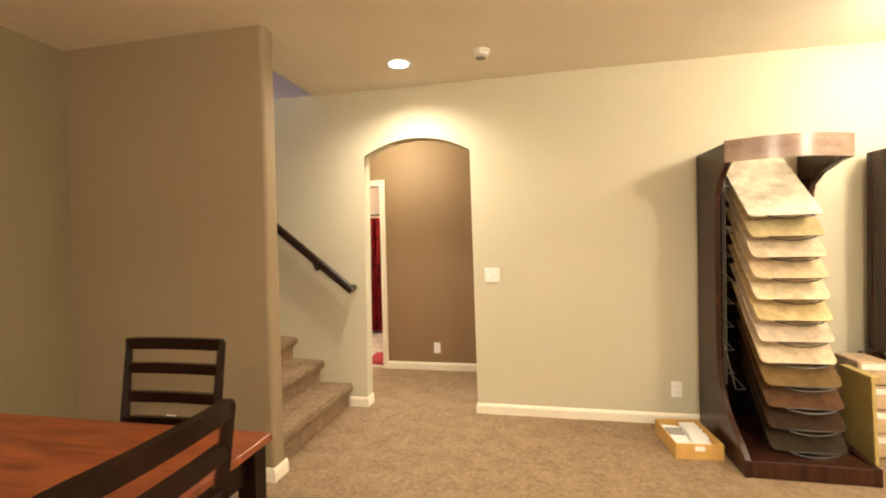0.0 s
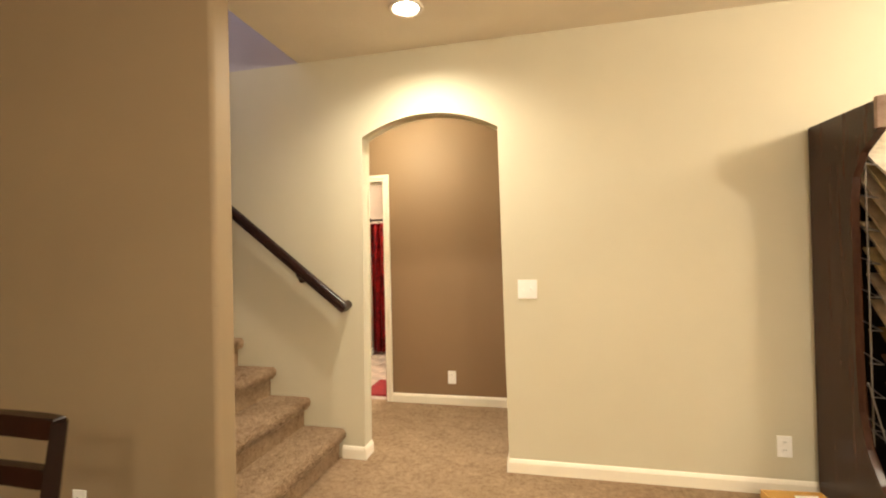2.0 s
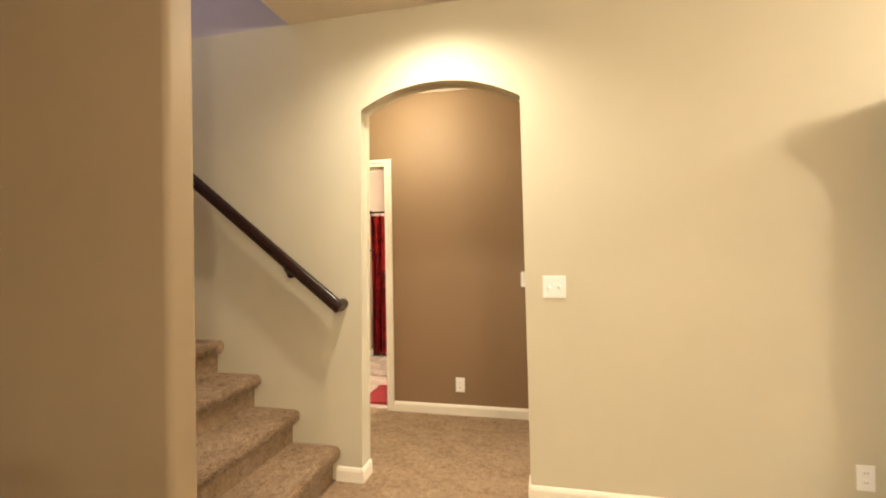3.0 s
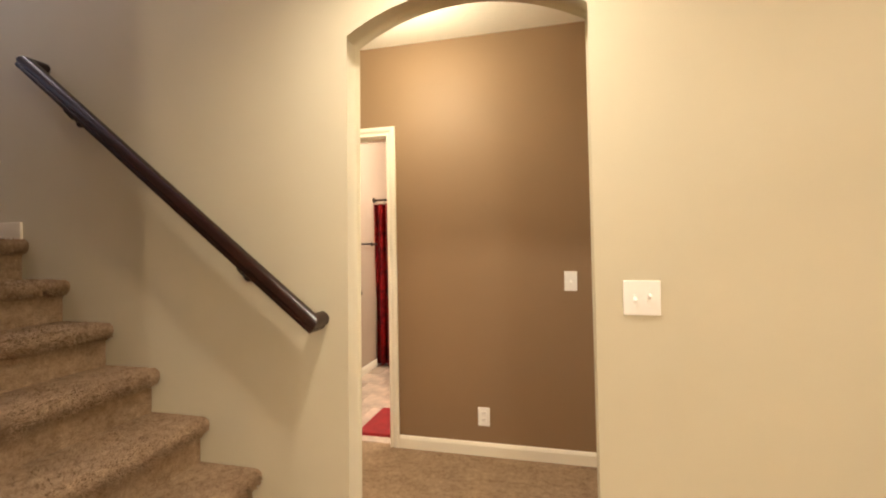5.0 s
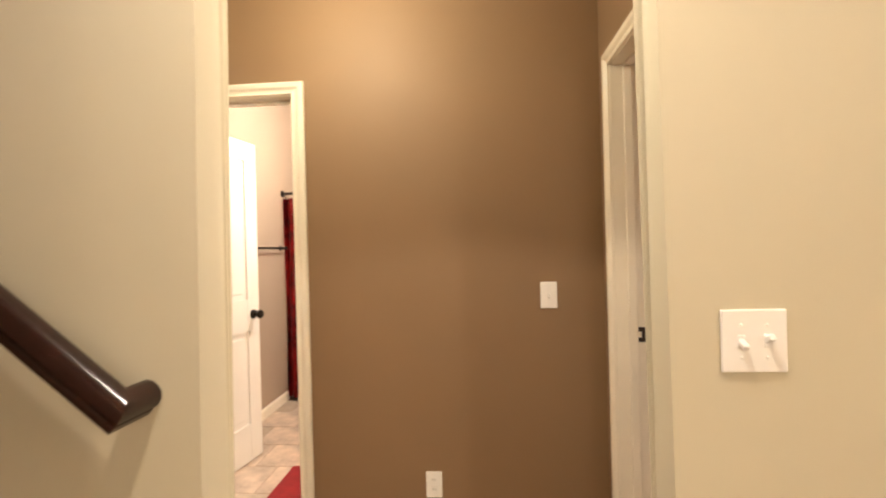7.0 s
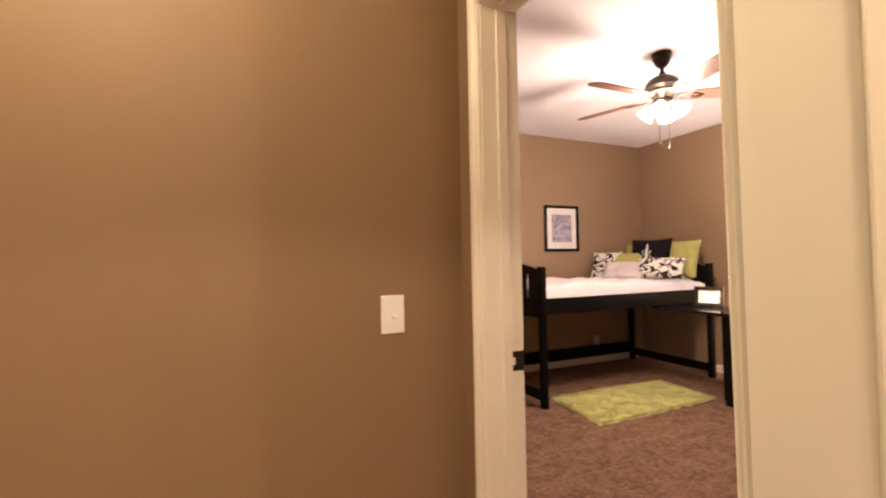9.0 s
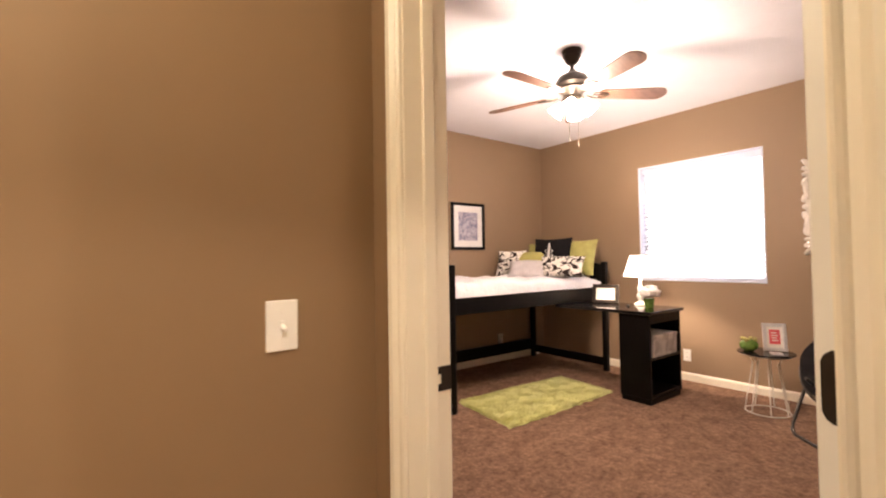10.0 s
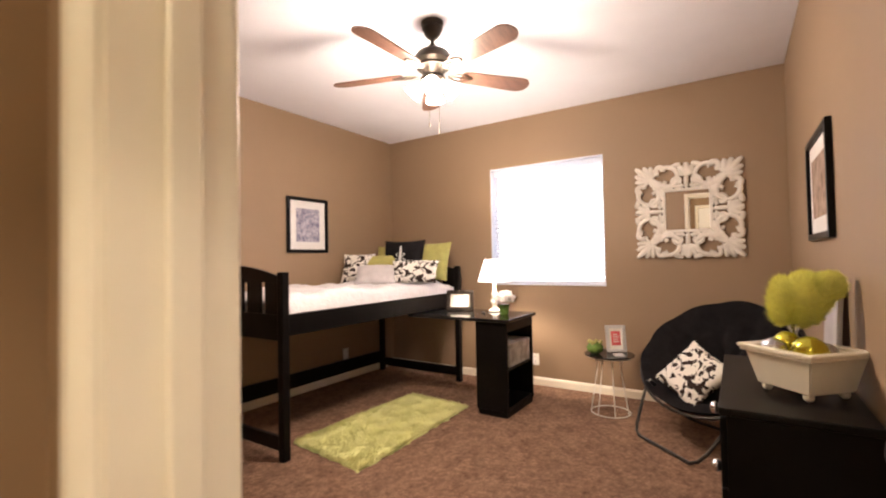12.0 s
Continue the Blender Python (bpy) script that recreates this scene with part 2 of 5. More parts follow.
def part(name, bm, mat, parent=None, label="", smooth=None):
    me = bpy.data.meshes.new(name)
    bmesh.ops.recalc_face_normals(bm, faces=bm.faces)
    bm.to_mesh(me)
    bm.free()
    me.materials.append(mat)
    if smooth is not None:
        me.shade_smooth()
        me.set_sharp_from_angle(angle=radians(smooth))
    ob = new(name, me)
    ob.parent = parent
    if label:
        tagged(ob, label)
    return ob


def B():
    return bmesh.new()


def box(bm, x0, x1, y0, y1, z0, z1, bevel=0.0, seg=2, m=None):
    r = bmesh.ops.create_cube(bm, size=1)
    vs = r["verts"]
    for v in vs:
        v.co = Vector((x0 + (v.co.x + 0.5) * (x1 - x0), y0 + (v.co.y + 0.5) * (y1 - y0), z0 + (v.co.z + 0.5) * (z1 - z0)))
        if m is not None:
            v.co = m @ v.co
    if bevel:
        es = list({e for v in vs for e in v.link_edges})
        bmesh.ops.bevel(bm, geom=es, offset=bevel, segments=seg, affect="EDGES", profile=0.5)
    return bm


def lathe(bm, profile, n=24, at=(0, 0, 0), m=None):
    rings = []
    for r, z in profile:
        ring = []
        for i in range(n):
            a = 2 * math.pi * i / n
            p = Vector((at[0] + r * math.cos(a), at[1] + r * math.sin(a), at[2] + z))
            ring.append(bm.verts.new(m @ p if m is not None else p))
        rings.append(ring)
    for a, b in zip(rings, rings[1:]):
        for i in range(n):
            bm.faces.new((a[i], a[(i + 1) % n], b[(i + 1) % n], b[i]))
    for ring in (rings[0], rings[-1]):
        bm.faces.new(ring)
    return bm


def tube(bm, pts, r, n=8, flat=1.0, up=(0, 0, 1), closed=False):
    """A round or flattened bar along points; r is one radius or one for each point."""
    pts = [Vector(p) for p in pts]
    rs = r if isinstance(r, (list, tuple)) else [r] * len(pts)
    rings = []
    for i, p in enumerate(pts):
        a = pts[i - 1] if (i or closed) else p
        b = pts[(i + 1) % len(pts)] if (i + 1 < len(pts) or closed) else p
        d = (b - a).normalized()
        ref = Vector(up)
        if abs(d.dot(ref)) > 0.98:
            ref = Vector((1, 0, 0))
        s = d.cross(ref).normalized()
        u = s.cross(d).normalized()
        rings.append([bm.verts.new(p + rs[i] * (math.cos(2 * math.pi * k / n) * s + flat * math.sin(2 * math.pi * k / n) * u)) for k in range(n)])
    pairs = list(zip(rings, rings[1:])) + ([(rings[-1], rings[0])] if closed else [])
    for a, b in pairs:
        for k in range(n):
            bm.faces.new((a[k], a[(k + 1) % n], b[(k + 1) % n], b[k]))
    if not closed:
        bm.faces.new(rings[0])
        bm.faces.new(rings[-1])
    return bm


def prism(bm, outline, axis, lo, hi):
    """A flat outline of 2D points, given thickness along an axis."""
    def put(a, b, c):
        return {"x": (c, a, b), "y": (a, c, b), "z": (a, b, c)}[axis]
    one = [bm.verts.new(put(a, b, lo)) for a, b in outline]
    two = [bm.verts.new(put(a, b, hi)) for a, b in outline]
    n = len(outline)
    bm.faces.new(one)
    bm.faces.new(two[::-1])
    for i in range(n):
        bm.faces.new((one[i], one[(i + 1) % n], two[(i + 1) % n], two[i]))
    return bm


def blob(bm, rx, ry, rz, at=(0, 0, 0), n=24, k=12, power=1.0, m=None):
    """A rounded body; a power under 1 squares it off."""
    def sp(v):
        return math.copysign(abs(v) ** power, v)
    prof = []
    for j in range(k + 1):
        t = -math.pi / 2 + math.pi * j / k
        ring = []
        for i in range(n):
            a = 2 * math.pi * i / n
            p = Vector((at[0] + rx * sp(math.cos(t)) * sp(math.cos(a)), at[1] + ry * sp(math.cos(t)) * sp(math.sin(a)), at[2] + rz * sp(math.sin(t))))
            ring.append(bm.verts.new(m @ p if m is not None else p))
        prof.append(ring)
    for a, b in zip(prof, prof[1:]):
        for i in range(n):
            bm.faces.new((a[i], a[(i + 1) % n], b[(i + 1) % n], b[i]))
    bmesh.ops.remove_doubles(bm, verts=bm.verts, dist=1e-5)
    return bm


def cushion(bm, w, h, thick, m, n=14):
    """A stuffed square pillow with pinched corners, lying in its own x and y."""
    grid = {}
    for side in (1, -1):
        for i in range(n + 1):
            for j in range(n + 1):
                u, v = 2 * i / n - 1, 2 * j / n - 1
                edge = max(0.0, (1 - u * u) * (1 - v * v)) ** 0.42
                pinch = 1 - 0.07 * (1 - u * u) * v * v - 0.07 * (1 - v * v) * u * u
                w1 = noise.noise(Vector((u * 2, v * 2, side * 3 + w * 9))) * 0.012 * edge
                p = Vector((u * w / 2 * pinch, v * h / 2 * pinch, side * thick / 2 * edge + w1))
                rim = i in (0, n) or j in (0, n)
                if rim and side == -1:
                    grid[side, i, j] = grid[1, i, j]
                else:
                    grid[side, i, j] = bm.verts.new(m @ p)
        for i in range(n):
            for j in range(n):
                q = [grid[side, i, j], grid[side, i + 1, j], grid[side, i + 1, j + 1], grid[side, i, j + 1]]
                bm.faces.new(q if side == 1 else q[::-1])
    return bm


def strands(name, roots, ways, lengths, width, mat, parent=None):
    """Very many thin tapering blades in one mesh."""
    verts, faces = [], []
    rnd = random.Random(4)
    for p, d, s in zip(roots, ways, lengths):
        p, d = Vector(p), Vector(d).normalized()
        side = d.cross(Vector((rnd.uniform(-1, 1), rnd.uniform(-1, 1), rnd.uniform(-1, 1)))).normalized() * width
        bend = Vector((rnd.uniform(-1, 1), rnd.uniform(-1, 1), rnd.uniform(-1, 0.3))) * s * 0.3
        k = len(verts)
        mid = p + d * s * 0.55 + bend * 0.4
        verts += [p - side, p + side, mid + side * 0.8, mid - side * 0.8, p + d * s + bend]
        faces += [(k, k + 1, k + 2, k + 3), (k + 3, k + 2, k + 4)]
    me = bpy.data.meshes.new(name)
    me.from_pydata(verts, [], faces)
    me.materials.append(mat)
    ob = new(name, me)
    ob.parent = parent
    return ob


def structure(ob, label, category):
    return tagged(ob, label, category, "", "structure")


def wall(name, x0, x1, y0, y1, z0, z1, mat, label):
    return structure(part(name, box(B(), x0, x1, y0, y1, z0, z1), mat), label, "wall")


# ---- structure ----
AY0, AY1 = 3.326, 3.450       # wall with the arch
HALL_Y = 4.48                 # brown hall wall
BEDX0, BEDX1 = -0.265, 3.702   # bedroom
BEDY0, BEDY1 = 3.495, 7.392
DX0 = -0.385                  # hall side of the bedroom door wall
DY0, DY1 = 3.535, 4.320       # bedroom door opening
BX0, BX1 = -2.515, -1.795     # bathroom door opening
ARX0, ARX1, SPRING, APEX = -1.533, -0.572, 2.172, 2.308
STAIR_Y0 = 2.205
LEFT = -3.075
EAST, SOUTH = 4.3, -4.2


def arch_points(n=20):
    w, h = (ARX1 - ARX0) / 2, APEX - SPRING
    r = (w * w + h * h) / (2 * h)
    mid = (ARX0 + ARX1) / 2
    a = math.asin(w / r)
    return [(mid + r * math.sin(t), APEX - r + r * math.cos(t)) for t in [-a + 2 * a * i / n for i in range(n + 1)]]


def arch_wall(name, x0, x1, y0, y1, top, mat, label, bevel=0.0):
    bm = B()
    outline = [(x0, 0), (ARX0, 0), *arch_points(), (ARX1, 0), (x1, 0), (x1, top), (x0, top)]
    prism(bm, outline, "y", y0, y1)
    bm.normal_update()
    if bevel:
        es = [e for e in bm.edges if abs(e.verts[0].co.y - e.verts[1].co.y) < 1e-6
              and all(ARX0 - 1e-4 <= v.co.x <= ARX1 + 1e-4 and v.co.z < APEX + 0.01 for v in e.verts)
              and not (e.verts[0].co.z == 0 and e.verts[1].co.z == 0)]
        bmesh.ops.bevel(bm, geom=es, offset=bevel, segments=4, affect="EDGES", profile=0.5)
    bm.normal_update()
    bmesh.ops.triangulate(bm, faces=bm.faces)
    return structure(part(name, bm, mat, smooth=40), label, "wall")


arch_wall("wall_north", -6.2, EAST, AY0, AY1, CEIL, M_CREAM, "cream painted wall with an arched opening", 0.026)
arch_wall("wall_hall_south", -3.3, DX0, AY1 + 0.001, AY1 + 0.004, CEIL, M_TAUPE, "taupe painted hall side of the arched wall")
wall("wall_bedroom_south", BEDX0, BEDX1 + 0.02, AY1 + 0.001, BEDY0, 0, CEIL, M_BED_TAUPE, "taupe painted bedroom wall")
wall("wall_west", LEFT - 0.12, LEFT, SOUTH, STAIR_Y0 - 0.12, 0, CEIL, M_OLIVE, "olive tan living room side wall")
wall("wall_east", EAST, EAST + 0.12, SOUTH, AY1, 0, CEIL, M_CREAM, "cream painted living room wall")
wall("wall_south", LEFT - 0.12, EAST + 0.12, SOUTH - 0.12, SOUTH, 0, CEIL, M_CREAM, "cream painted living room end wall")

# stair side wall with a rounded end
bm = box(B(), -6.2, -1.637, STAIR_Y0 - 0.12, STAIR_Y0, 0, CEIL)
es = [e for e in bm.edges if all(abs(v.co.x + 1.637) < 1e-5 for v in e.verts) and abs(e.verts[0].co.z - e.verts[1].co.z) > 1]
bmesh.ops.bevel(bm, geom=es, offset=0.024, segments=5, affect="EDGES", profile=0.5)
structure(part("wall_stair", bm, M_STAIRTAUPE, smooth=40), "taupe painted stair wall with rounded end", "wall")

# hall, bathroom and bedroom walls
def doorway_x(name, y0, y1, x0, x1, ox0, ox1, top, mat, label):
    bm = B()
    prism(bm, [(x0, 0), (ox0, 0), (ox0, top), (ox1, top), (ox1, 0), (x1, 0), (x1, CEIL), (x0, CEIL)], "y", y0, y1)
    bm.normal_update()
    bmesh.ops.triangulate(bm, faces=bm.faces)
    return structure(part(name, bm, mat), label, "wall")


def doorway_y(name, x0, x1, y0, y1, oy0, oy1, top, mat, label):
    bm = B()
    prism(bm, [(y0, 0), (oy0, 0), (oy0, top), (oy1, top), (oy1, 0), (y1, 0), (y1, CEIL), (y0, CEIL)], "x", x0, x1)
    bm.normal_update()
    bmesh.ops.triangulate(bm, faces=bm.faces)
    return structure(part(name, bm, mat), label, "wall")


HEAD = 2.05
doorway_x("wall_hall_north", HALL_Y, HALL_Y + 0.06, -3.3, DX0, BX0 - 0.02, BX1 + 0.02, HEAD + 0.02, M_TAUPE, "brown painted hall accent wall")
doorway_x("wall_bath_south", HALL_Y + 0.061, HALL_Y + 0.12, -2.80, -0.39, BX0 - 0.02, BX1 + 0.02, HEAD + 0.02, M_BATHWALL, "beige bathroom wall round the door")
doorway_y("wall_hall_east", DX0, -0.326, AY1 + 0.004, HALL_Y + 0.06, DY0 - 0.02, DY1 + 0.02, HEAD + 0.02, M_TAUPE, "brown hall wall round the bedroom door")
doorway_y("wall_bedroom_west", -0.325, BEDX0, BEDY0, BEDY1, DY0 - 0.02, DY1 + 0.02, HEAD + 0.02, M_BED_TAUPE, "taupe bedroom wall round the door")
wall("wall_hall_west", -3.42, -3.3, AY1, HALL_Y + 0.06, 0, CEIL, M_TAUPE, "taupe painted hall end wall")
wall("wall_bath_west", -2.80, -2.672, HALL_Y + 0.12, 7.3, 0, CEIL, M_BATHWALL, "beige painted bathroom wall")
wall("wall_bath_north", -2.80, -0.39, 7.18, 7.3, 0, CEIL, M_BATHWALL, "beige painted bathroom wall")
wall("wall_bath_east", -0.45, -0.39, HALL_Y + 0.12, 7.18, 0, CEIL, M_BATHWALL, "beige painted bathroom wall")
wall("wall_bedroom_north", -0.325, BEDX1 + 0.14, BEDY1, BEDY1 + 0.12, 0, CEIL, M_BED_TAUPE, "taupe painted bedroom wall")

WY0, WY1, WZ0, WZ1 = 4.850, 6.015, 1.005, 2.216


def pierced(x0, x1, y0, y1, z0, z1, hy0, hy1, hz0, hz1):
    """A wall across x with one rectangular opening."""
    bm = B()
    loops = []
    for x in (x0, x1):
        loops.append([[bm.verts.new((x, a, b)) for a, b in ring] for ring in (((y0, z0), (y1, z0), (y1, z1), (y0, z1)), ((hy0, hz0), (hy1, hz0), (hy1, hz1), (hy0, hz1)))])
    for outer, inner in loops:
        for i in range(4):
            bm.faces.new((outer[i], outer[(i + 1) % 4], inner[(i + 1) % 4], inner[i]))
    for k in (0, 1):
        a, b = loops[0][k], loops[1][k]
        for i in range(4):
            bm.faces.new((a[i], a[(i + 1) % 4], b[(i + 1) % 4], b[i]))
    return bm


bm = pierced(BEDX1, BEDX1 + 0.14, BEDY0, BEDY1, 0, CEIL, WY0, WY1, WZ0, WZ1)
structure(part("wall_bedroom_east", bm, M_BED_TAUPE), "taupe painted bedroom wall with a window", "wall")

# ceilings, with the stairwell left open
SOFFIT = -1.97
bm = B()
box(bm, SOFFIT, EAST + 0.12, SOUTH, AY1, CEIL, CEIL + 0.30)
box(bm, LEFT - 0.12, SOFFIT, SOUTH, STAIR_Y0, CEIL, CEIL + 0.30)
structure(part("ceiling", bm, M_CEIL), "cream textured living room ceiling", "ceiling")
structure(part("ceiling_hall", box(B(), -3.299, DX0 - 0.001, AY1 + 0.005, HALL_Y - 0.001, HALL_CEIL, CEIL + 0.2), M_CEIL), "cream textured hall ceiling", "ceiling")
structure(part("ceiling_bath", box(B(), -2.8, -0.39, HALL_Y + 0.061, 7.3, CEIL, CEIL + 0.2), M_CEIL), "cream bathroom ceiling", "ceiling")
structure(part("ceiling_bedroom", box(B(), -0.324, BEDX1 + 0.14, AY1 + 0.002, BEDY1 + 0.12, CEIL, CEIL + 0.2), M_BEDCEIL), "white textured bedroom ceiling", "ceiling")

# upstairs shaft above the stairs
wall("wall_upstairs_north", -6.2, SOFFIT, AY0 + 0.002, AY1, CEIL + 0.001, 5.2, M_LILAC, "pale lilac upstairs wall")
wall("wall_upstairs_south", -6.2, SOFFIT, STAIR_Y0 - 0.12, STAIR_Y0 - 0.001, CEIL + 0.301, 5.2, M_LILAC, "pale lilac upstairs wall")
wall("wall_upstairs_east", SOFFIT + 0.001, SOFFIT + 0.12, STAIR_Y0 - 0.12, AY1, CEIL + 0.301, 5.2, M_LILAC, "pale lilac upstairs wall")
bm = pierced(-6.32, -6.2, STAIR_Y0 - 0.12, AY1, 0, 5.2, STAIR_Y0 + 0.1, AY1 - 0.2, 3.5, 4.8)
structure(part("wall_upstairs_west", bm, M_LILAC), "pale lilac stairwell wall with a window opening", "wall")
structure(part("ceiling_upstairs", box(B(), -6.32, SOFFIT + 0.12, STAIR_Y0 - 0.12, AY1, 5.2, 5.3), M_BEDCEIL), "white stairwell ceiling", "ceiling")

# floors
structure(part("floor", box(B(), -6.3, EAST + 0.12, SOUTH - 0.12, HALL_Y + 0.03, -0.1, 0), M_CARPET), "tan cut-pile carpet floor", "floor")
structure(part("floor_bedroom", box(B(), -0.33, BEDX1 + 0.14, AY1, BEDY1 + 0.12, -0.1, 0.004), M_BEDCARPET), "brown cut-pile bedroom carpet", "floor")
bath_floor = structure(part("floor_bathroom", box(B(), -2.8, -0.39, HALL_Y + 0.031, 7.3, -0.1, -0.004), M_GROUT), "beige tiled bathroom floor", "floor")


def baseboard(runs):
    """Runs of (x0, y0, x1, y1, nx, ny): a skirting along a wall that faces n, with a moulded top."""
    prof = [(0, 0), (0.014, 0), (0.014, 0.062), (0.010, 0.072), (0.006, 0.080), (0, 0.083)]
    for x0, y0, x1, y1, nx, ny in runs:
        bm = B()
        a = [bm.verts.new((x0 + nx * d, y0 + ny * d, z)) for d, z in prof]
        b = [bm.verts.new((x1 + nx * d, y1 + ny * d, z)) for d, z in prof]
        n = len(prof)
        bm.faces.new(a)
        bm.faces.new(b[::-1])
        for i in range(n):
            bm.faces.new((a[i], a[(i + 1) % n], b[(i + 1) % n], b[i]))
        structure(part("baseboard", bm, M_TRIM), "white moulded baseboard along the wall", "baseboard")


baseboard([
    (ARX1, AY0, EAST, AY0, 0, -1), (-1.69, AY0, ARX0, AY0, 0, -1),
    (ARX0, AY0 - 0.014, ARX0, AY1, 1, 0), (ARX1, AY0 - 0.014, ARX1, AY1, -1, 0),
    (LEFT, STAIR_Y0 - 0.12, -1.637, STAIR_Y0 - 0.12, 0, -1), (-1.637, STAIR_Y0 - 0.134, -1.637, STAIR_Y0 + 0.012, 1, 0), (LEFT, SOUTH, LEFT, STAIR_Y0 - 0.12, 1, 0),
    (BX1 + 0.062, HALL_Y, DX0, HALL_Y, 0, -1), (-3.3, HALL_Y, BX0 - 0.062, HALL_Y, 0, -1),
    (ARX1, AY1 + 0.004, DX0, AY1 + 0.004, 0, 1), (-2.672, HALL_Y + 0.12, -2.672, 6.35, 1, 0),
    (BEDX1, BEDY0, BEDX1, BEDY1, -1, 0), (BEDX0, BEDY1, BEDX1, BEDY1, 0, -1), (BEDX0, BEDY0, BEDX1, BEDY0, 0, 1), (BEDX0, DY1 + 0.08, BEDX0, BEDY1, 1, 0),
    (EAST, SOUTH, EAST, AY0, -1, 0)])


# ---- door frames ----
def casing(name, corners, outs, out, parent):
    """Three mitred strips round an opening. corners: foot, head, head, foot of the opening; outs: ways away from it at each side."""
    prof = [(0.004, 0), (0.004, 0.011), (0.009, 0.015), (0.014, 0.012), (0.017, 0.008), (0.028, 0.009), (0.033, 0.014), (0.039, 0.019), (0.055, 0.020), (0.061, 0.017), (0.064, 0.011), (0.064, 0)]
    out = Vector(out)
    up = Vector((0, 0, 1))
    left, right = Vector(outs[0]), Vector(outs[1])
    ways = [left, left + up, right + up, right]
    bm = B()
    rings = [[bm.verts.new(Vector(c) + w * u + out * h) for u, h in prof] for c, w in zip(corners, ways)]
    n = len(prof)
    for a, b in zip(rings, rings[1:]):
        for i in range(n):
            bm.faces.new((a[i], a[(i + 1) % n], b[(i + 1) % n], b[i]))
    bm.faces.new(rings[0])
    bm.faces.new(rings[-1])
    return part(name, bm, M_TRIM, parent)


def jamb_x(parent, x0, x1, y0, y1):
    bm = B()
    for xa, xb, sx in ((x0 - 0.02, x0, 1), (x1, x1 + 0.02, -1)):
        box(bm, xa, xb, y0, y1, 0, HEAD)
    box(bm, x0 - 0.02, x1 + 0.02, y0, y1, HEAD, HEAD + 0.02)
    part("jamb", bm, M_TRIM, parent)
    bm = B()
    ym = y0 + 0.048
    box(bm, x0, x0 + 0.011, ym, ym + 0.034, 0, HEAD, 0.002, 1)
    box(bm, x1 - 0.011, x1, ym, ym + 0.034, 0, HEAD, 0.002, 1)
    box(bm, x0 + 0.011, x1 - 0.011, ym, ym + 0.034, HEAD - 0.011, HEAD, 0.002, 1)
    part("door_stop", bm, M_TRIM, parent)


bath_frame = structure(thing("door_frame_1"), "white moulded bathroom door frame", "door frame")
jamb_x(bath_frame, BX0, BX1, HALL_Y - 0.002, HALL_Y + 0.122)
casing("casing", [(BX0, HALL_Y, 0), (BX0, HALL_Y, HEAD), (BX1, HALL_Y, HEAD), (BX1, HALL_Y, 0)], [(-1, 0, 0), (1, 0, 0)], (0, -1, 0), bath_frame)
casing("casing", [(BX0, HALL_Y + 0.12, 0), (BX0, HALL_Y + 0.12, HEAD), (BX1, HALL_Y + 0.12, HEAD), (BX1, HALL_Y + 0.12, 0)], [(-1, 0, 0), (1, 0, 0)], (0, 1, 0), bath_frame)

bed_frame = structure(thing("door_frame_2"), "white moulded bedroom door frame", "door frame")
bm = B()
for ya, yb in ((DY0 - 0.02, DY0), (DY1, DY1 + 0.02)):
    box(bm, DX0 - 0.002, BEDX0 + 0.002, ya, yb, 0, HEAD)
box(bm, DX0 - 0.002, BEDX0 + 0.002, DY0 - 0.02, DY1 + 0.02, HEAD, HEAD + 0.02)
part("jamb", bm, M_TRIM, bed_frame)
bm = B()
xm = DX0 + 0.048
box(bm, xm, xm + 0.034, DY0, DY0 + 0.011, 0, HEAD, 0.002, 1)
box(bm, xm, xm + 0.034, DY1 - 0.011, DY1, 0, HEAD, 0.002, 1)
box(bm, xm, xm + 0.034, DY0 + 0.011, DY1 - 0.011, HEAD - 0.011, HEAD, 0.002, 1)
part("door_stop", bm, M_TRIM, bed_frame)
casing("casing", [(DX0, DY0, 0), (DX0, DY0, HEAD), (DX0, DY1, HEAD), (DX0, DY1, 0)], [(0, -1, 0), (0, 1, 0)], (-1, 0, 0), bed_frame)
casing("casing", [(BEDX0, DY0, 0), (BEDX0, DY0, HEAD), (BEDX0, DY1, HEAD), (BEDX0, DY1, 0)], [(0, -1, 0), (0, 1, 0)], (1, 0, 0), bed_frame)
# latch strike on one jamb
bm = B()
sx0, sx1 = BEDX0 - 0.036, BEDX0 + 0.004
prism(bm, [(sx0, 0.92), (sx1 + 0.004, 0.92), (sx1 + 0.004, 0.98), (sx0, 0.98), (sx0, 0.962), (sx0 + 0.014, 0.962), (sx0 + 0.014, 0.938), (sx0, 0.938)], "y", DY1 - 0.0035, DY1 - 0.0005)
part("strike_plate", bm, M_BRONZE, bed_frame, "dark bronze strike plate")


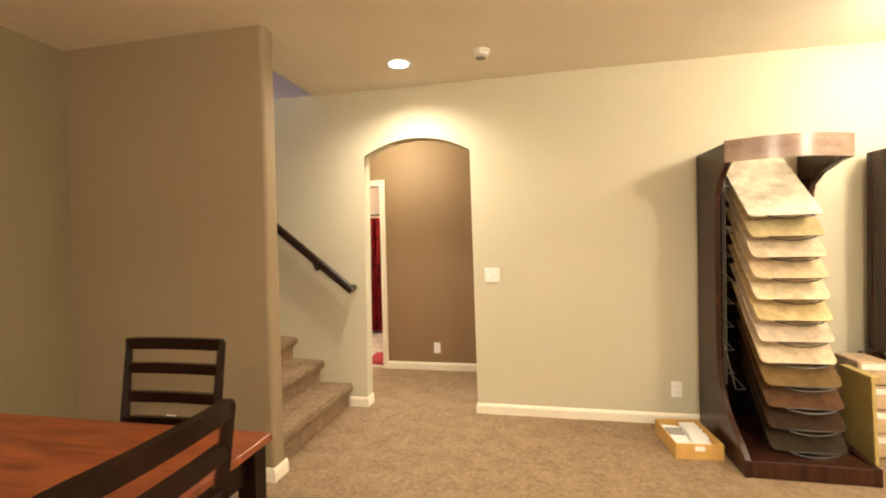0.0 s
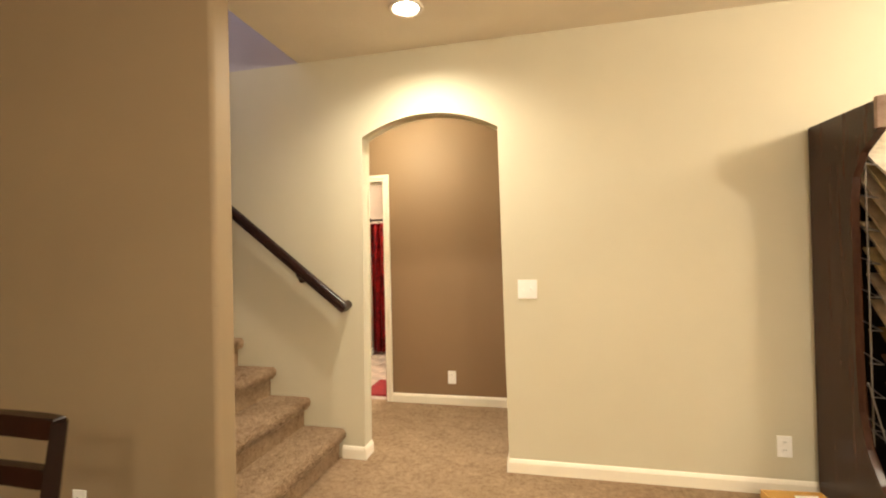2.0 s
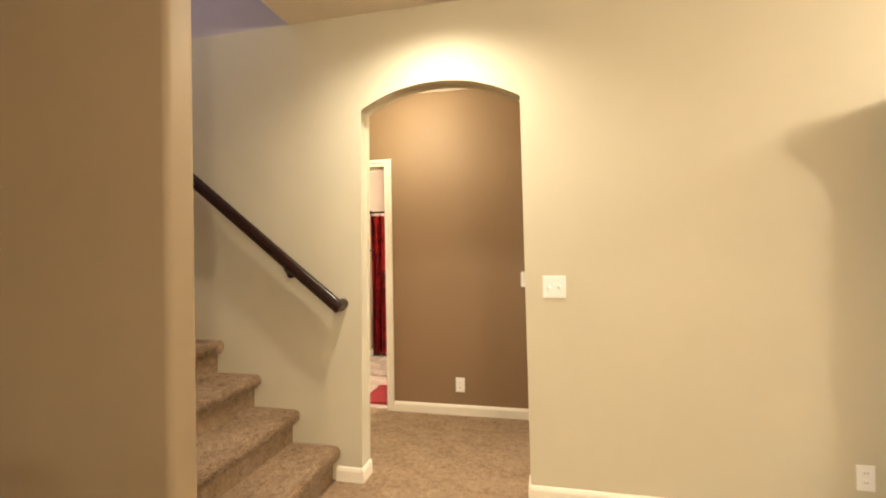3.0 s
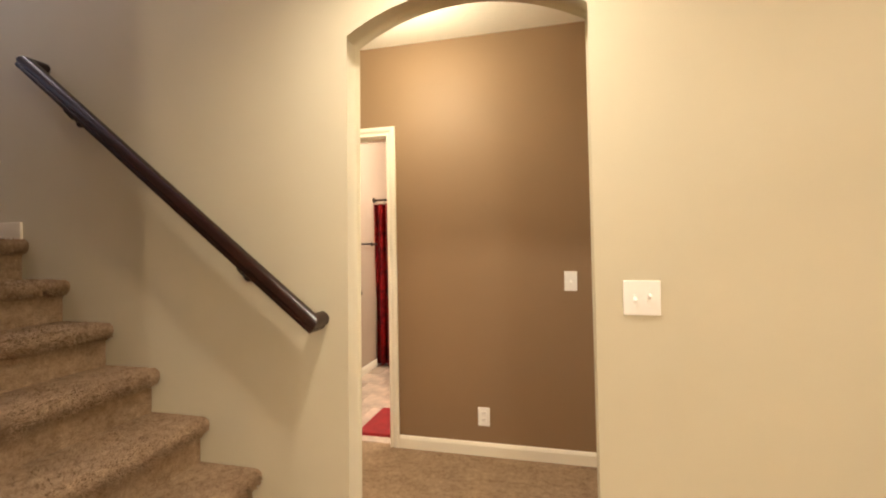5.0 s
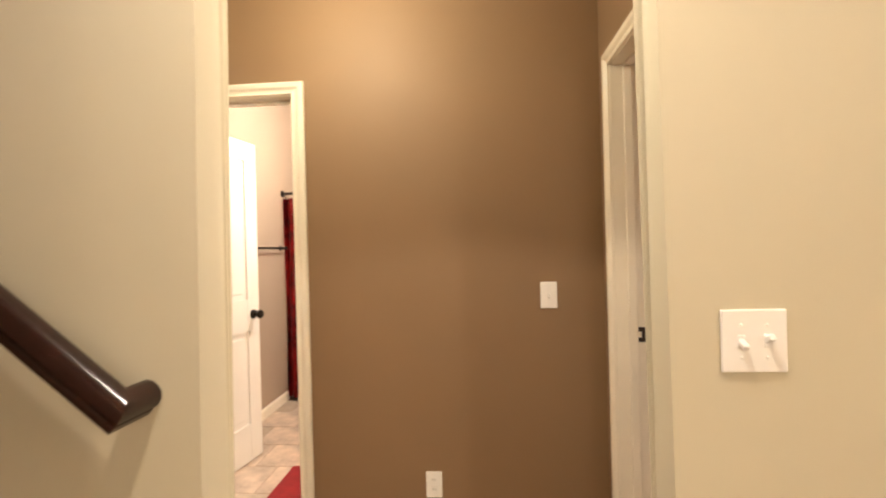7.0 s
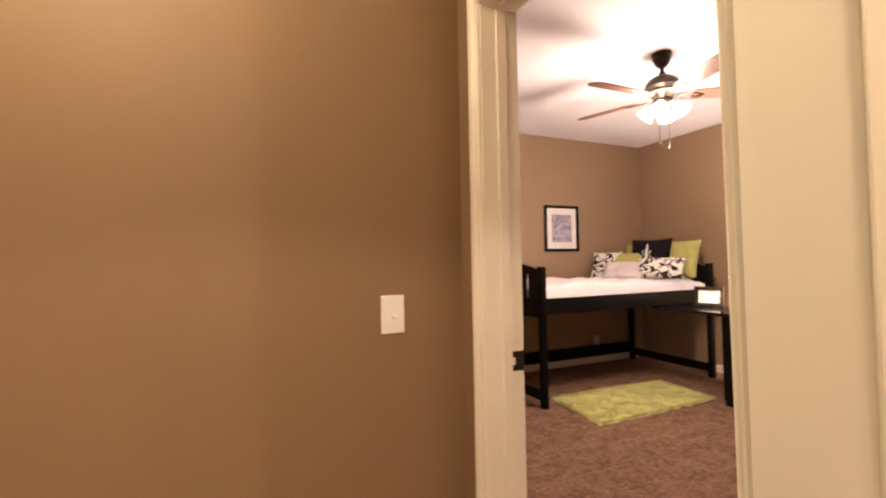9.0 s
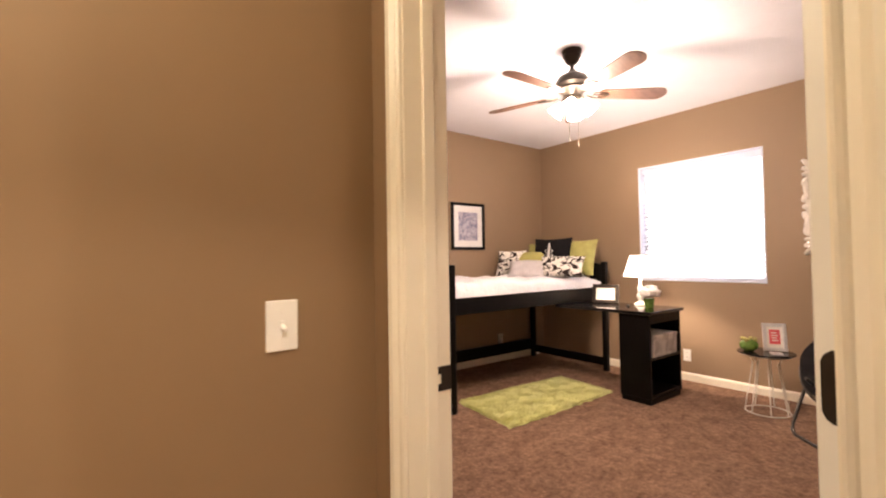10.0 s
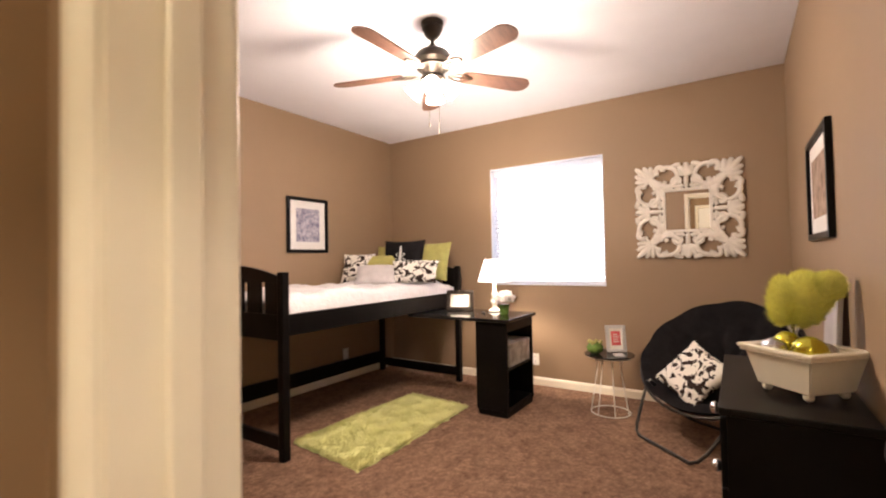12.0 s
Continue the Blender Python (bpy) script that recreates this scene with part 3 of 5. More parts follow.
# ---- doors ----
def panel_door(name, w, h, at, turn, label, knob_side=1):
    """A moulded two-panel door, hinged at its origin, running along its own x."""
    d = thing(name, at, turn)
    t = 0.035
    s, mid0, mid1 = 0.11, 0.825, 1.03
    bm = B()
    box(bm, 0, s, 0, t, 0.01, h, 0.002, 1)
    box(bm, w - s, w, 0, t, 0.01, h, 0.002, 1)
    for z0, z1 in ((0.01, 0.24), (mid0, mid1), (h - 0.12, h)):
        box(bm, s, w - s, 0.0005, t - 0.0005, z0, z1)
    part("frame", bm, M_DOOR, d)
    for z0, z1 in ((0.24, mid0), (mid1, h - 0.12)):
        bm = B()
        box(bm, s, w - s, 0.010, t - 0.010, z0, z1)
        box(bm, s + 0.035, w - s - 0.035, 0.004, t - 0.004, z0 + 0.035, z1 - 0.035, 0.006, 2)
        part("panel", bm, M_DOOR, d)
    for sgn, y in ((-1, 0), (1, t)):
        bm = B()
        m = pose(w - 0.06, y, 0.93, -90 * sgn, 0, 0)
        lathe(bm, [(0.030, 0), (0.030, 0.006), (0.012, 0.010), (0.011, 0.030), (0.024, 0.040), (0.028, 0.052), (0.022, 0.064), (0.006, 0.068)], 20, m=m)
        part("knob", bm, M_BRONZE, d, "dark bronze round knob", 40)
    return structure(d, label, "door")


panel_door("door_1", 0.69, 2.03, (BX0 + 0.012, HALL_Y + 0.128, 0), 80.0, "white two-panel bathroom door standing open")
panel_door("door_3", 0.72, 2.03, (-3.262, 3.545, 0.005), 90.0, "white two-panel door closed at the end of the hall")
end_frame = structure(thing("door_frame_3"), "white moulded frame round the hall end door", "door frame")
casing("casing", [(-3.3, 3.54, 0), (-3.3, 3.54, 2.04), (-3.3, 4.27, 2.04), (-3.3, 4.27, 0)], [(0, -1, 0), (0, 1, 0)], (1, 0, 0), end_frame)
bed_door = panel_door("door_2", 0.76, 2.03, (BEDX0 - 0.003, 3.545, 0.005), 0.0, "white two-panel bedroom door open against the wall")
for z in (0.20, 1.083, 1.82):
    bm = B()
    prism(bm, [(0.0, z - 0.044), (0.018, z - 0.044), (0.025, z - 0.039), (0.029, z - 0.030), (0.029, z + 0.030), (0.025, z + 0.039), (0.018, z + 0.044), (0.0, z + 0.044)], "x", -0.002, -0.0003)
    tube(bm, [(-0.004, -0.005, z - 0.044), (-0.004, -0.005, z + 0.044)], 0.005, 8)
    part("hinge", bm, M_BRONZE, bed_door, "dark bronze hinge leaf")

# ---- window ----
win = structure(thing("window_1"), "white window with a bright closed blind", "window")
bm = B()
for a in ((WY0 - 0.001, WY0 + 0.012, WZ0, WZ1), (WY1 - 0.012, WY1 + 0.001, WZ0, WZ1)):
    box(bm, BEDX1 - 0.002, BEDX1 + 0.139, a[0], a[1], a[2], a[3])
box(bm, BEDX1 - 0.002, BEDX1 + 0.139, WY0 + 0.012, WY1 - 0.012, WZ1 - 0.012, WZ1 + 0.001)
part("window_return", bm, M_WINTRIM, win)
part("window_sill", box(B(), BEDX1 - 0.012, BEDX1 + 0.139, WY0 - 0.005, WY1 + 0.005, WZ0 - 0.012, WZ0 + 0.012, 0.004), M_WINTRIM, win)
bm = B()
for y0, y1, z0, z1 in ((WY0 + 0.012, WY0 + 0.03, WZ0 + 0.012, WZ1 - 0.012), (WY1 - 0.03, WY1 - 0.012, WZ0 + 0.012, WZ1 - 0.012),
                       (WY0 + 0.03, WY1 - 0.03, WZ0 + 0.012, WZ0 + 0.03), (WY0 + 0.03, WY1 - 0.03, WZ1 - 0.03, WZ1 - 0.012)):
    box(bm, BEDX1 + 0.10, BEDX1 + 0.135, y0, y1, z0, z1)
part("window_frame", bm, M_DOOR, win)
pane = part("pane", box(B(), BEDX1 + 0.115, BEDX1 + 0.119, WY0 + 0.03, WY1 - 0.03, WZ0 + 0.03, WZ1 - 0.03), M_GLASS, win)
pane.visible_shadow = False
structure(part("backdrop", box(B(), BEDX1 + 0.55, BEDX1 + 0.57, WY0 - 0.9, WY1 + 0.9, WZ0 - 0.8, WZ1 + 0.9), M_DAY), "bright daylight beyond the window", "backdrop")
blind = thing("window_blind")
part("head_rail", box(B(), BEDX1 + 0.035, BEDX1 + 0.085, WY0 + 0.016, WY1 - 0.016, WZ1 - 0.075, WZ1 - 0.014, 0.004), M_BLIND, blind)
slat = None
N_SLATS = 25
for i in range(N_SLATS):
    z = WZ0 + 0.045 + i * (WZ1 - 0.09 - WZ0 - 0.045) / (N_SLATS - 1)
    if slat is None:
        bm = B()
        tube(bm, [(0, WY0 + 0.014, 0), (0, WY1 - 0.014, 0)], 0.025, 10, 0.06, (1, 0, 0))
        slat = part("slat", bm, M_BLIND, blind)
        first = slat
    else:
        slat = new("slat", first.data)
        slat.parent = blind
    slat.matrix_local = pose(BEDX1 + 0.06, 0, z, 0, 74, 0)
part("bottom_rail", box(B(), BEDX1 + 0.045, BEDX1 + 0.075, WY0 + 0.018, WY1 - 0.018, WZ0 + 0.014, WZ0 + 0.03, 0.003), M_BLIND, blind)
tagged(blind, "white horizontal slat blind, lowered and almost closed", "blind")

# ---- stairs ----
stairs = structure(thing("stairs"), "tan carpeted staircase with rounded nosings", "stairs")
RISE, RUN, X1 = 0.198, 0.258, -1.676
for i in range(7):
    bm = B()
    x, z = X1 - RUN * i, RISE * (i + 1)
    back = x - RUN - 0.05 if i < 6 else -6.2
    prof = [(x - 0.042, z - RISE), (x - 0.040, z - 0.085), (x - 0.030, z - 0.074), (x - 0.012, z - 0.068), (x + 0.002, z - 0.055), (x + 0.009, z - 0.036), (x + 0.006, z - 0.016), (x - 0.008, z - 0.004), (x - 0.028, z), (back, z), (back, z - RISE)]
    prism(bm, prof, "y", STAIR_Y0 + 0.002, AY0 - 0.002)
    part("step", bm, M_CARPET, stairs, smooth=50)
rnd = random.Random(21)
roots, ways, lens = [], [], []
for i in range(7):
    x, z = X1 - RUN * i, RISE * (i + 1)
    for _ in range(3600):
        a = rnd.uniform(-1.1, 1.9)
        y = rnd.uniform(STAIR_Y0 + 0.008, AY0 - 0.008)
        if a > 1.3:
            roots.append((x - 0.028 - rnd.random() * 0.22, y, z - 0.001))
            ways.append((rnd.uniform(-0.5, 0.5), rnd.uniform(-0.5, 0.5), 1))
        else:
            roots.append((x - 0.026 + 0.033 * math.cos(a), y, z - 0.036 + 0.033 * math.sin(a)))
            ways.append((math.cos(a) + rnd.uniform(-0.4, 0.4), rnd.uniform(-0.5, 0.5), math.sin(a) + rnd.uniform(-0.4, 0.4)))
        lens.append(rnd.uniform(0.007, 0.016))
tagged(strands("carpet_pile", roots, ways, lens, 0.0023, M_CARPET, stairs), "short tan carpet pile", "", "", "stuff")
part("landing_baseboard", box(B(), -6.19, X1 - RUN * 6 - 0.03, AY0 - 0.014, AY0 - 0.001, RISE * 7, RISE * 7 + 0.085, 0.003, 1), M_TRIM, stairs)

rail = thing("handrail")
lo, hi = Vector((-1.635, AY0 - 0.076, 1.032)), Vector((-3.09, AY0 - 0.076, 2.196))
# moulded grip, mitred at both ends into short returns to the wall
RAIL = [(-0.020, -0.034), (0.020, -0.034), (0.027, -0.029), (0.028, -0.016), (0.025, -0.012), (0.031, -0.002), (0.029, 0.014), (0.020, 0.027), (0.008, 0.032),
        (-0.008, 0.032), (-0.020, 0.027), (-0.029, 0.014), (-0.031, -0.002), (-0.025, -0.012), (-0.028, -0.016), (-0.027, -0.029)]
along = (lo - hi).normalized()
across, upward = Vector((0, 1, 0)), Vector((0, 1, 0)).cross(along)
if upward.z < 0:
    upward = -upward


def mitre(p, normal):
    ring = []
    for a, b in RAIL:
        off = across * a + upward * b
        ring.append(p + off - along * (off.dot(normal) / along.dot(normal)))
    return ring


def skin(rings, cap):
    bm = B()
    rows = [[bm.verts.new(p) for p in ring] for ring in rings]
    n = len(RAIL)
    for a, b in zip(rows, rows[1:]):
        for i in range(n):
            bm.faces.new((a[i], a[(i + 1) % n], b[(i + 1) % n], b[i]))
    if cap:
        bm.faces.new(rows[-1])
    return bm


low_ring, high_ring = mitre(lo, along + across), mitre(hi, along - across)
part("grip", skin([high_ring, low_ring], False), M_RAIL, rail, smooth=35)
for ring in (low_ring, high_ring):
    part("return", skin([ring, [Vector((p.x, AY0 - 0.001, p.z)) for p in ring]], True), M_RAIL, rail, "dark wooden return to the wall", 35)
for f in (0.23, 0.85):
    p = lo.lerp(hi, f)
    bm = B()
    tube(bm, [p + Vector((0, 0, -0.02)), p + Vector((0, 0.005, -0.06)), p + Vector((0, 0.035, -0.085)), Vector((p.x, AY0 - 0.004, p.z - 0.09))], 0.007, 8)
    lathe(bm, [(0.028, 0), (0.028, 0.005), (0.012, 0.012)], 16, m=pose(p.x, AY0 - 0.001, p.z - 0.09, 90, 0, 0))
    part("bracket", bm, M_BRONZE, rail, "dark bronze bracket", 40)
tagged(rail, "dark brown round wooden handrail on the stair wall", "handrail")


# ---- switches, outlets, ceiling fixtures ----
def plate(name, at, turn, w, toggles, label, category):
    """A wall plate that faces its own -y."""
    p = thing(name, at, turn)
    part("plate", box(B(), -w / 2, w / 2, -0.006, 0, -0.059, 0.059, 0.003, 2), M_PLATE, p)
    for x, up in toggles:
        bm = box(B(), -0.005, 0.005, -0.022, 0, -0.006, 0.006, 0.002, 1, pose(x, -0.004, 0, 28 * up, 0, 0))
        box(bm, x - 0.006, x + 0.006, -0.0075, -0.004, -0.012, 0.012, 0.001, 1)
        part("toggle", bm, M_PLATE, p)
        for z in (-0.030, 0.030):
            part("screw", lathe(B(), [(0.003, 0), (0.003, 0.0015), (0.001, 0.002)], 8, m=pose(x, -0.0055, z, 90, 0, 0)), M_PLATE, p)
    if not toggles:
        for z in (-0.021, 0.021):
            bm = box(B(), -0.017, 0.017, -0.009, -0.004, z - 0.014, z + 0.014, 0.004, 2)
            part("socket", bm, M_PLATE, p)
            bm = B()
            for x in (-0.006, 0.006):
                box(bm, x - 0.001, x + 0.001, -0.0095, -0.0088, z - 0.002, z + 0.007)
            part("slot", bm, M_BRONZE, p)
    return tagged(p, label, category)


plate("light_switch", (-0.436, AY0, 1.133), 0, 0.118, ((-0.023, 1), (0.023, -1)), "ivory double toggle switch plate on the cream wall", "light switch")
plate("light_switch", (-0.631, HALL_Y, 1.10), 0, 0.074, ((0, 1),), "ivory single toggle switch plate on the brown wall", "light switch")
plate("outlet", (-2.345, STAIR_Y0 - 0.12, 0.305), 0, 0.074, (), "ivory wall outlet behind the dining chair", "outlet")
plate("outlet", (0.930, AY0, 0.264), 0, 0.074, (), "ivory wall outlet above the baseboard", "outlet")
plate("outlet", (-1.168, HALL_Y, 0.245), 0, 0.074, (), "ivory wall outlet on the brown wall", "outlet")
plate("outlet", (BEDX1, 5.55, 0.255), -90, 0.074, (), "ivory wall outlet beside the desk cart", "outlet")
plate("outlet", (2.90, BEDY1, 0.275), 0, 0.074, (), "ivory wall outlet under the loft bed", "outlet")

# The second and third of these are fixtures invented for the extra fill.
for cx, cy, cz in [(x, y, CEIL) for x, y in CANS] + [(-2.72, 3.95, HALL_CEIL)]:
    c = thing("recessed_or_fill_light", (cx, cy, cz))
    part("trim_ring", lathe(B(), [(0.072, 0.0), (0.072, -0.004), (0.080, -0.009), (0.092, -0.008), (0.098, 0.0)], 36), M_SMOKE, c, smooth=40)
    part("lens", lathe(B(), [(0.070, -0.001), (0.070, -0.004), (0.03, -0.010), (0.005, -0.011)], 32), M_LENS, c, "glowing warm white lens", 40)
    tagged(c, "lit round recessed light in the ceiling, real or added fill", "ceiling light", "recessed ceiling lights")

sd = thing("smoke_detector", (-0.43, 2.79, CEIL))
part("base", lathe(B(), [(0.068, 0), (0.068, -0.012), (0.060, -0.014)], 32), M_SMOKE, sd, smooth=40)
part("cover", lathe(B(), [(0.058, -0.012), (0.060, -0.022), (0.055, -0.036), (0.040, -0.044), (0.012, -0.046)], 32), M_SMOKE, sd, smooth=40)
part("vent_ring", lathe(B(), [(0.034, -0.044), (0.034, -0.050), (0.018, -0.051), (0.016, -0.046)], 24), M_GREY, sd, smooth=40)
tagged(sd, "white round smoke detector on the ceiling", "smoke detector")

# Fixtures for the hall and glow domes, and for the three added fill domes.
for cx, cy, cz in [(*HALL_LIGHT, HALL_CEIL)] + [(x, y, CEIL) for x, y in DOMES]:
    hl = thing("flush_or_fill_light", (cx, cy, cz))
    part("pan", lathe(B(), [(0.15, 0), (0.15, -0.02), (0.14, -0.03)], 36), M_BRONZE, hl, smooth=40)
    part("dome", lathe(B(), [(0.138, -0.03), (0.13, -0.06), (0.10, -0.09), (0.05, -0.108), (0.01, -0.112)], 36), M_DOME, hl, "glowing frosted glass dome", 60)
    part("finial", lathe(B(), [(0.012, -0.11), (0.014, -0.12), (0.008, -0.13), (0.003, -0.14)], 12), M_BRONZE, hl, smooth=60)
    tagged(hl, "lit frosted dome light on the ceiling, real or added fill", "ceiling light", "dome ceiling lights")


# ---- living room things ----
def dining_table():
    t = thing("dining_table", (-1.009, 1.124, 0))
    L, Wd = 1.75, 1.15
    bm = box(B(), -L, 0, -Wd, 0, 0.722, 0.75, 0.006, 2)
    part("tabletop", bm, M_TABLE, t, "reddish cherry tabletop")
    for x0, x1, y0, y1 in ((-L + 0.09, -0.09, -Wd + 0.045, -Wd + 0.065), (-L + 0.09, -0.09, -0.065, -0.045), (-L + 0.045, -L + 0.065, -Wd + 0.09, -0.09), (-0.065, -0.045, -Wd + 0.09, -0.09)):
        bm = box(B(), x0, x1, y0, y1, 0.61, 0.722, 0.002, 1)
        part("apron", bm, M_ESPRESSO, t)
    part("apron_panel", box(B(), -0.046, -0.040, -Wd + 0.16, -0.16, 0.63, 0.70, 0.003, 1), M_ESPRESSO, t)
    for x in (-L + 0.052, -0.052):
        for y in (-Wd + 0.052, -0.052):
            bm = B()
            prism(bm, [(x - 0.035, y - 0.035), (x + 0.035, y - 0.035), (x + 0.035, y + 0.035), (x - 0.035, y + 0.035)], "z", 0, 0.722)
            for v in bm.verts:
                if v.co.z < 0.01:
                    v.co.x, v.co.y = x + (v.co.x - x) * 0.85, y + (v.co.y - y) * 0.85
            bmesh.ops.bevel(bm, geom=list(bm.edges), offset=0.004, segments=2, affect="EDGES")
            part("leg", bm, M_ESPRESSO, t)
    return tagged(t, "cherry topped dining table with dark legs", "table")


def dining_chair(at, turn, height=1.05):
    """Faces its own -y; the back stands at y = 0.2."""
    c = thing("dining_chair", at, turn)
    w, d = 0.44, 0.42
    part("seat", box(B(), -w / 2, w / 2, -d / 2 - 0.02, d / 2 - 0.02, 0.43, 0.475, 0.012, 3), M_BLACKCLOTH, c, "black upholstered seat", 40)
    bm = B()
    for y in (-d / 2, d / 2 - 0.05):
        box(bm, -w / 2 + 0.03, w / 2 - 0.03, y, y + 0.02, 0.37, 0.43)
    for x in (-w / 2 + 0.01, w / 2 - 0.03):
        box(bm, x, x + 0.02, -d / 2 + 0.02, d / 2 - 0.05, 0.37, 0.43)
    part("seat_frame", bm, M_ESPRESSO, c)
    for x in (-w / 2 + 0.02, w / 2 - 0.02):
        bm = B()
        tube(bm, [(x, -d / 2 + 0.01, 0.43), (x, -d / 2 + 0.01, 0)], [0.022, 0.016], 4, 1.0, (0, 1, 0))
        part("leg", bm, M_ESPRESSO, c)
        bm = B()
        pts = [(x * 1.02, 0.20, 0), (x * 1.02, 0.165, 0.30), (x * 1.0, 0.165, 0.47), (x, 0.185, 0.75), (x * 1.03, 0.225, height - 0.01)]
        tube(bm, pts, [0.018, 0.024, 0.026, 0.023, 0.018], 4, 1.0, (0, 1, 0))
        part("back_post", bm, M_ESPRESSO, c)

    def slat(z0, z1, y, bow, name, thick=0.022):
        bm = B()
        n = 10
        pts = [(-w / 2 + 0.01 + (w - 0.02) * i / n, y + bow * (1 - (2 * i / n - 1) ** 2)) for i in range(n + 1)]
        outline = [(px, py - thick / 2) for px, py in pts] + [(px, py + thick / 2) for px, py in pts[::-1]]
        prism(bm, outline, "z", z0, z1)
        bmesh.ops.bevel(bm, geom=[e for e in bm.edges if abs(e.verts[0].co.z - e.verts[1].co.z) < 1e-6], offset=0.004, segments=1, affect="EDGES")
        part(name, bm, M_ESPRESSO, c, smooth=40)

    slat(height - 0.044, height, 0.222, 0.014, "top_rail", 0.026)
    slat(height - 0.138, height - 0.098, 0.212, 0.012, "back_slat")
    slat(height - 0.248, height - 0.208, 0.198, 0.011, "back_slat")
    slat(height - 0.342, height - 0.304, 0.188, 0.010, "back_slat")
    for x in (-w / 2 + 0.02, w / 2 - 0.02):
        part("stretcher", box(B(), x - 0.009, x + 0.009, -d / 2 + 0.01, 0.17, 0.18, 0.21, 0.003, 1), M_ESPRESSO, c)
    return tagged(c, "dark espresso ladder-back dining chair at the table", "chair", "chairs round the table")


dining_table()
far_chair = dining_chair((-1.478, 0.985, 0.0), 2, 1.056)
copy_thing(far_chair, pose(-1.02, 0.42, 0, 0, 0, -90))


def display_rack():
    r = thing("sample_display_rack", (1.085, 3.32, 0))
    W, T = 0.683, 0.035
    # side profile in (y, z), from the back foot round the front
    prof = [(0, 0), (-0.74, 0), (-0.74, 0.10), (-0.66, 0.16), (-0.56, 0.22), (-0.46, 0.30), (-0.38, 0.42), (-0.34, 0.58), (-0.33, 0.80), (-0.33, 1.55), (-0.345, 1.68), (-0.40, 1.78),
            (-0.49, 1.84), (-0.525, 1.86), (-0.525, 1.99), (-0.02, 2.0), (0, 2.0)]
    slim = [(0, 0), (-0.74, 0), (-0.74, 0.10), (-0.60, 0.11), (-0.40, 0.13), (-0.22, 0.18), (-0.13, 0.28), (-0.11, 0.45), (-0.11, 1.62), (-0.15, 1.74), (-0.26, 1.81),
            (-0.42, 1.85), (-0.525, 1.86), (-0.525, 1.99), (-0.02, 2.0), (0, 2.0)]
    for x, shape in ((0, prof), (W - T, slim)):
        bm = B()
        prism(bm, shape, "x", x, x + T)
        bmesh.ops.bevel(bm, geom=[e for e in bm.edges if abs(e.verts[0].co.x - e.verts[1].co.x) < 1e-6], offset=0.003, segments=1, affect="EDGES")
        bm.normal_update()
        bmesh.ops.triangulate(bm, faces=[f for f in bm.faces if len(f.verts) > 4])
        part("side_panel", bm, M_RACK, r)
    part("back_panel", box(B(), T, W - T, -0.02, -0.004, 0.02, 1.80), M_BLACK, r)
    bm = box(B(), T, W - T, -0.74, -0.02, 0.001, 0.10, 0.003, 1)
    part("plinth", bm, M_RACK, r, "dark laminate plinth")
    # curved headboard
    n = 16
    pts = [(-0.004 + (W + 0.008) * i / n, -0.525 - 0.11 * (1 - (2 * i / n - 1) ** 2)) for i in range(n + 1)]
    bm = B()
    outline = pts + [(x, y + 0.02) for x, y in pts[::-1]]
    prism(bm, outline, "z", 1.865, 2.0)
    part("header_board", bm, M_RACKHEAD, r, "curved wood-look header board", 40)
    # sample boards on tilted wire shelves
    for i, col in enumerate(STONES):
        z = 1.52 - i * 0.1265
        y = -0.545 - 0.006 * i - (0.03 if i > 7 else 0)
        x0 = 0.115 + 0.006 * i
        w = 0.40
        ln, tilt = 0.64 - 0.004 * i, (42 if i == 0 else 47)
        m = pose(x0, y, z, tilt, 0, 0)
        bm = B()
        c = 0.03
        out = [(0, 0.0 + c), (c * 0.3, c * 0.3), (c, 0), (w - c, 0), (w - c * 0.3, c * 0.3), (w, c), (w, ln), (0, ln)]
        prism(bm, out, "z", 0, 0.011)
        for v in bm.verts:
            v.co = m @ v.co
        mat = varied("sample_surface", col, 0.6, 16, 0.2, 90, 0.05, spec=0.08)
        part("sample_board", bm, mat, r, smooth=30)
        # wire lip that holds the board
        bm = B()
        k = 10
        tube(bm, [m @ Vector((0.10 + 0.24 * j / k, -0.012 - 0.020 * math.sin(math.pi * j / k), 0.010 - 0.004 * math.sin(math.pi * j / k))) for j in range(k + 1)], 0.004, 6)
        tube(bm, [m @ Vector((0.085, -0.006, 0.013)), m @ Vector((0.355, -0.006, 0.013))], 0.003, 6)
        tube(bm, [m @ Vector((0.10, -0.014, 0.012)), m @ Vector((0.10, 0.02, -0.006)), m @ Vector((0.10, ln, -0.006))], 0.0025, 6)
        tube(bm, [m @ Vector((0.34, -0.014, 0.012)), m @ Vector((0.34, 0.02, -0.006)), m @ Vector((0.34, ln, -0.006))], 0.0025, 6)
        part("wire_holder", bm, M_WIRE, r)
    # wire ladder beside the boards
    for x, y in ((0.062, -0.33), (0.085, -0.23)):
        bm = B()
        tube(bm, [(x, y, 0.42), (x, y, 1.78)], 0.004, 6)
        part("wire_upright", bm, M_RACKWIRE, r)
    for i in range(9):
        z = 0.5 + i * 0.155
        bm = B()
        tube(bm, [(0.045, -0.345, z), (0.11, -0.33, z - 0.008), (0.10, -0.10, z + 0.05)], 0.003, 6)
        part("wire_rung", bm, M_RACKWIRE, r)
    bm = B()
    tube(bm, [(0.04, -0.34, 0.72), (0.10, -0.37, 0.40), (0.16, -0.36, 0.40), (0.16, -0.12, 0.44)], 0.004, 6)
    part("wire_basket", bm, M_RACKWIRE, r)
    return tagged(r, "dark laminate display rack with tilted sample boards", "display rack")


display_rack()


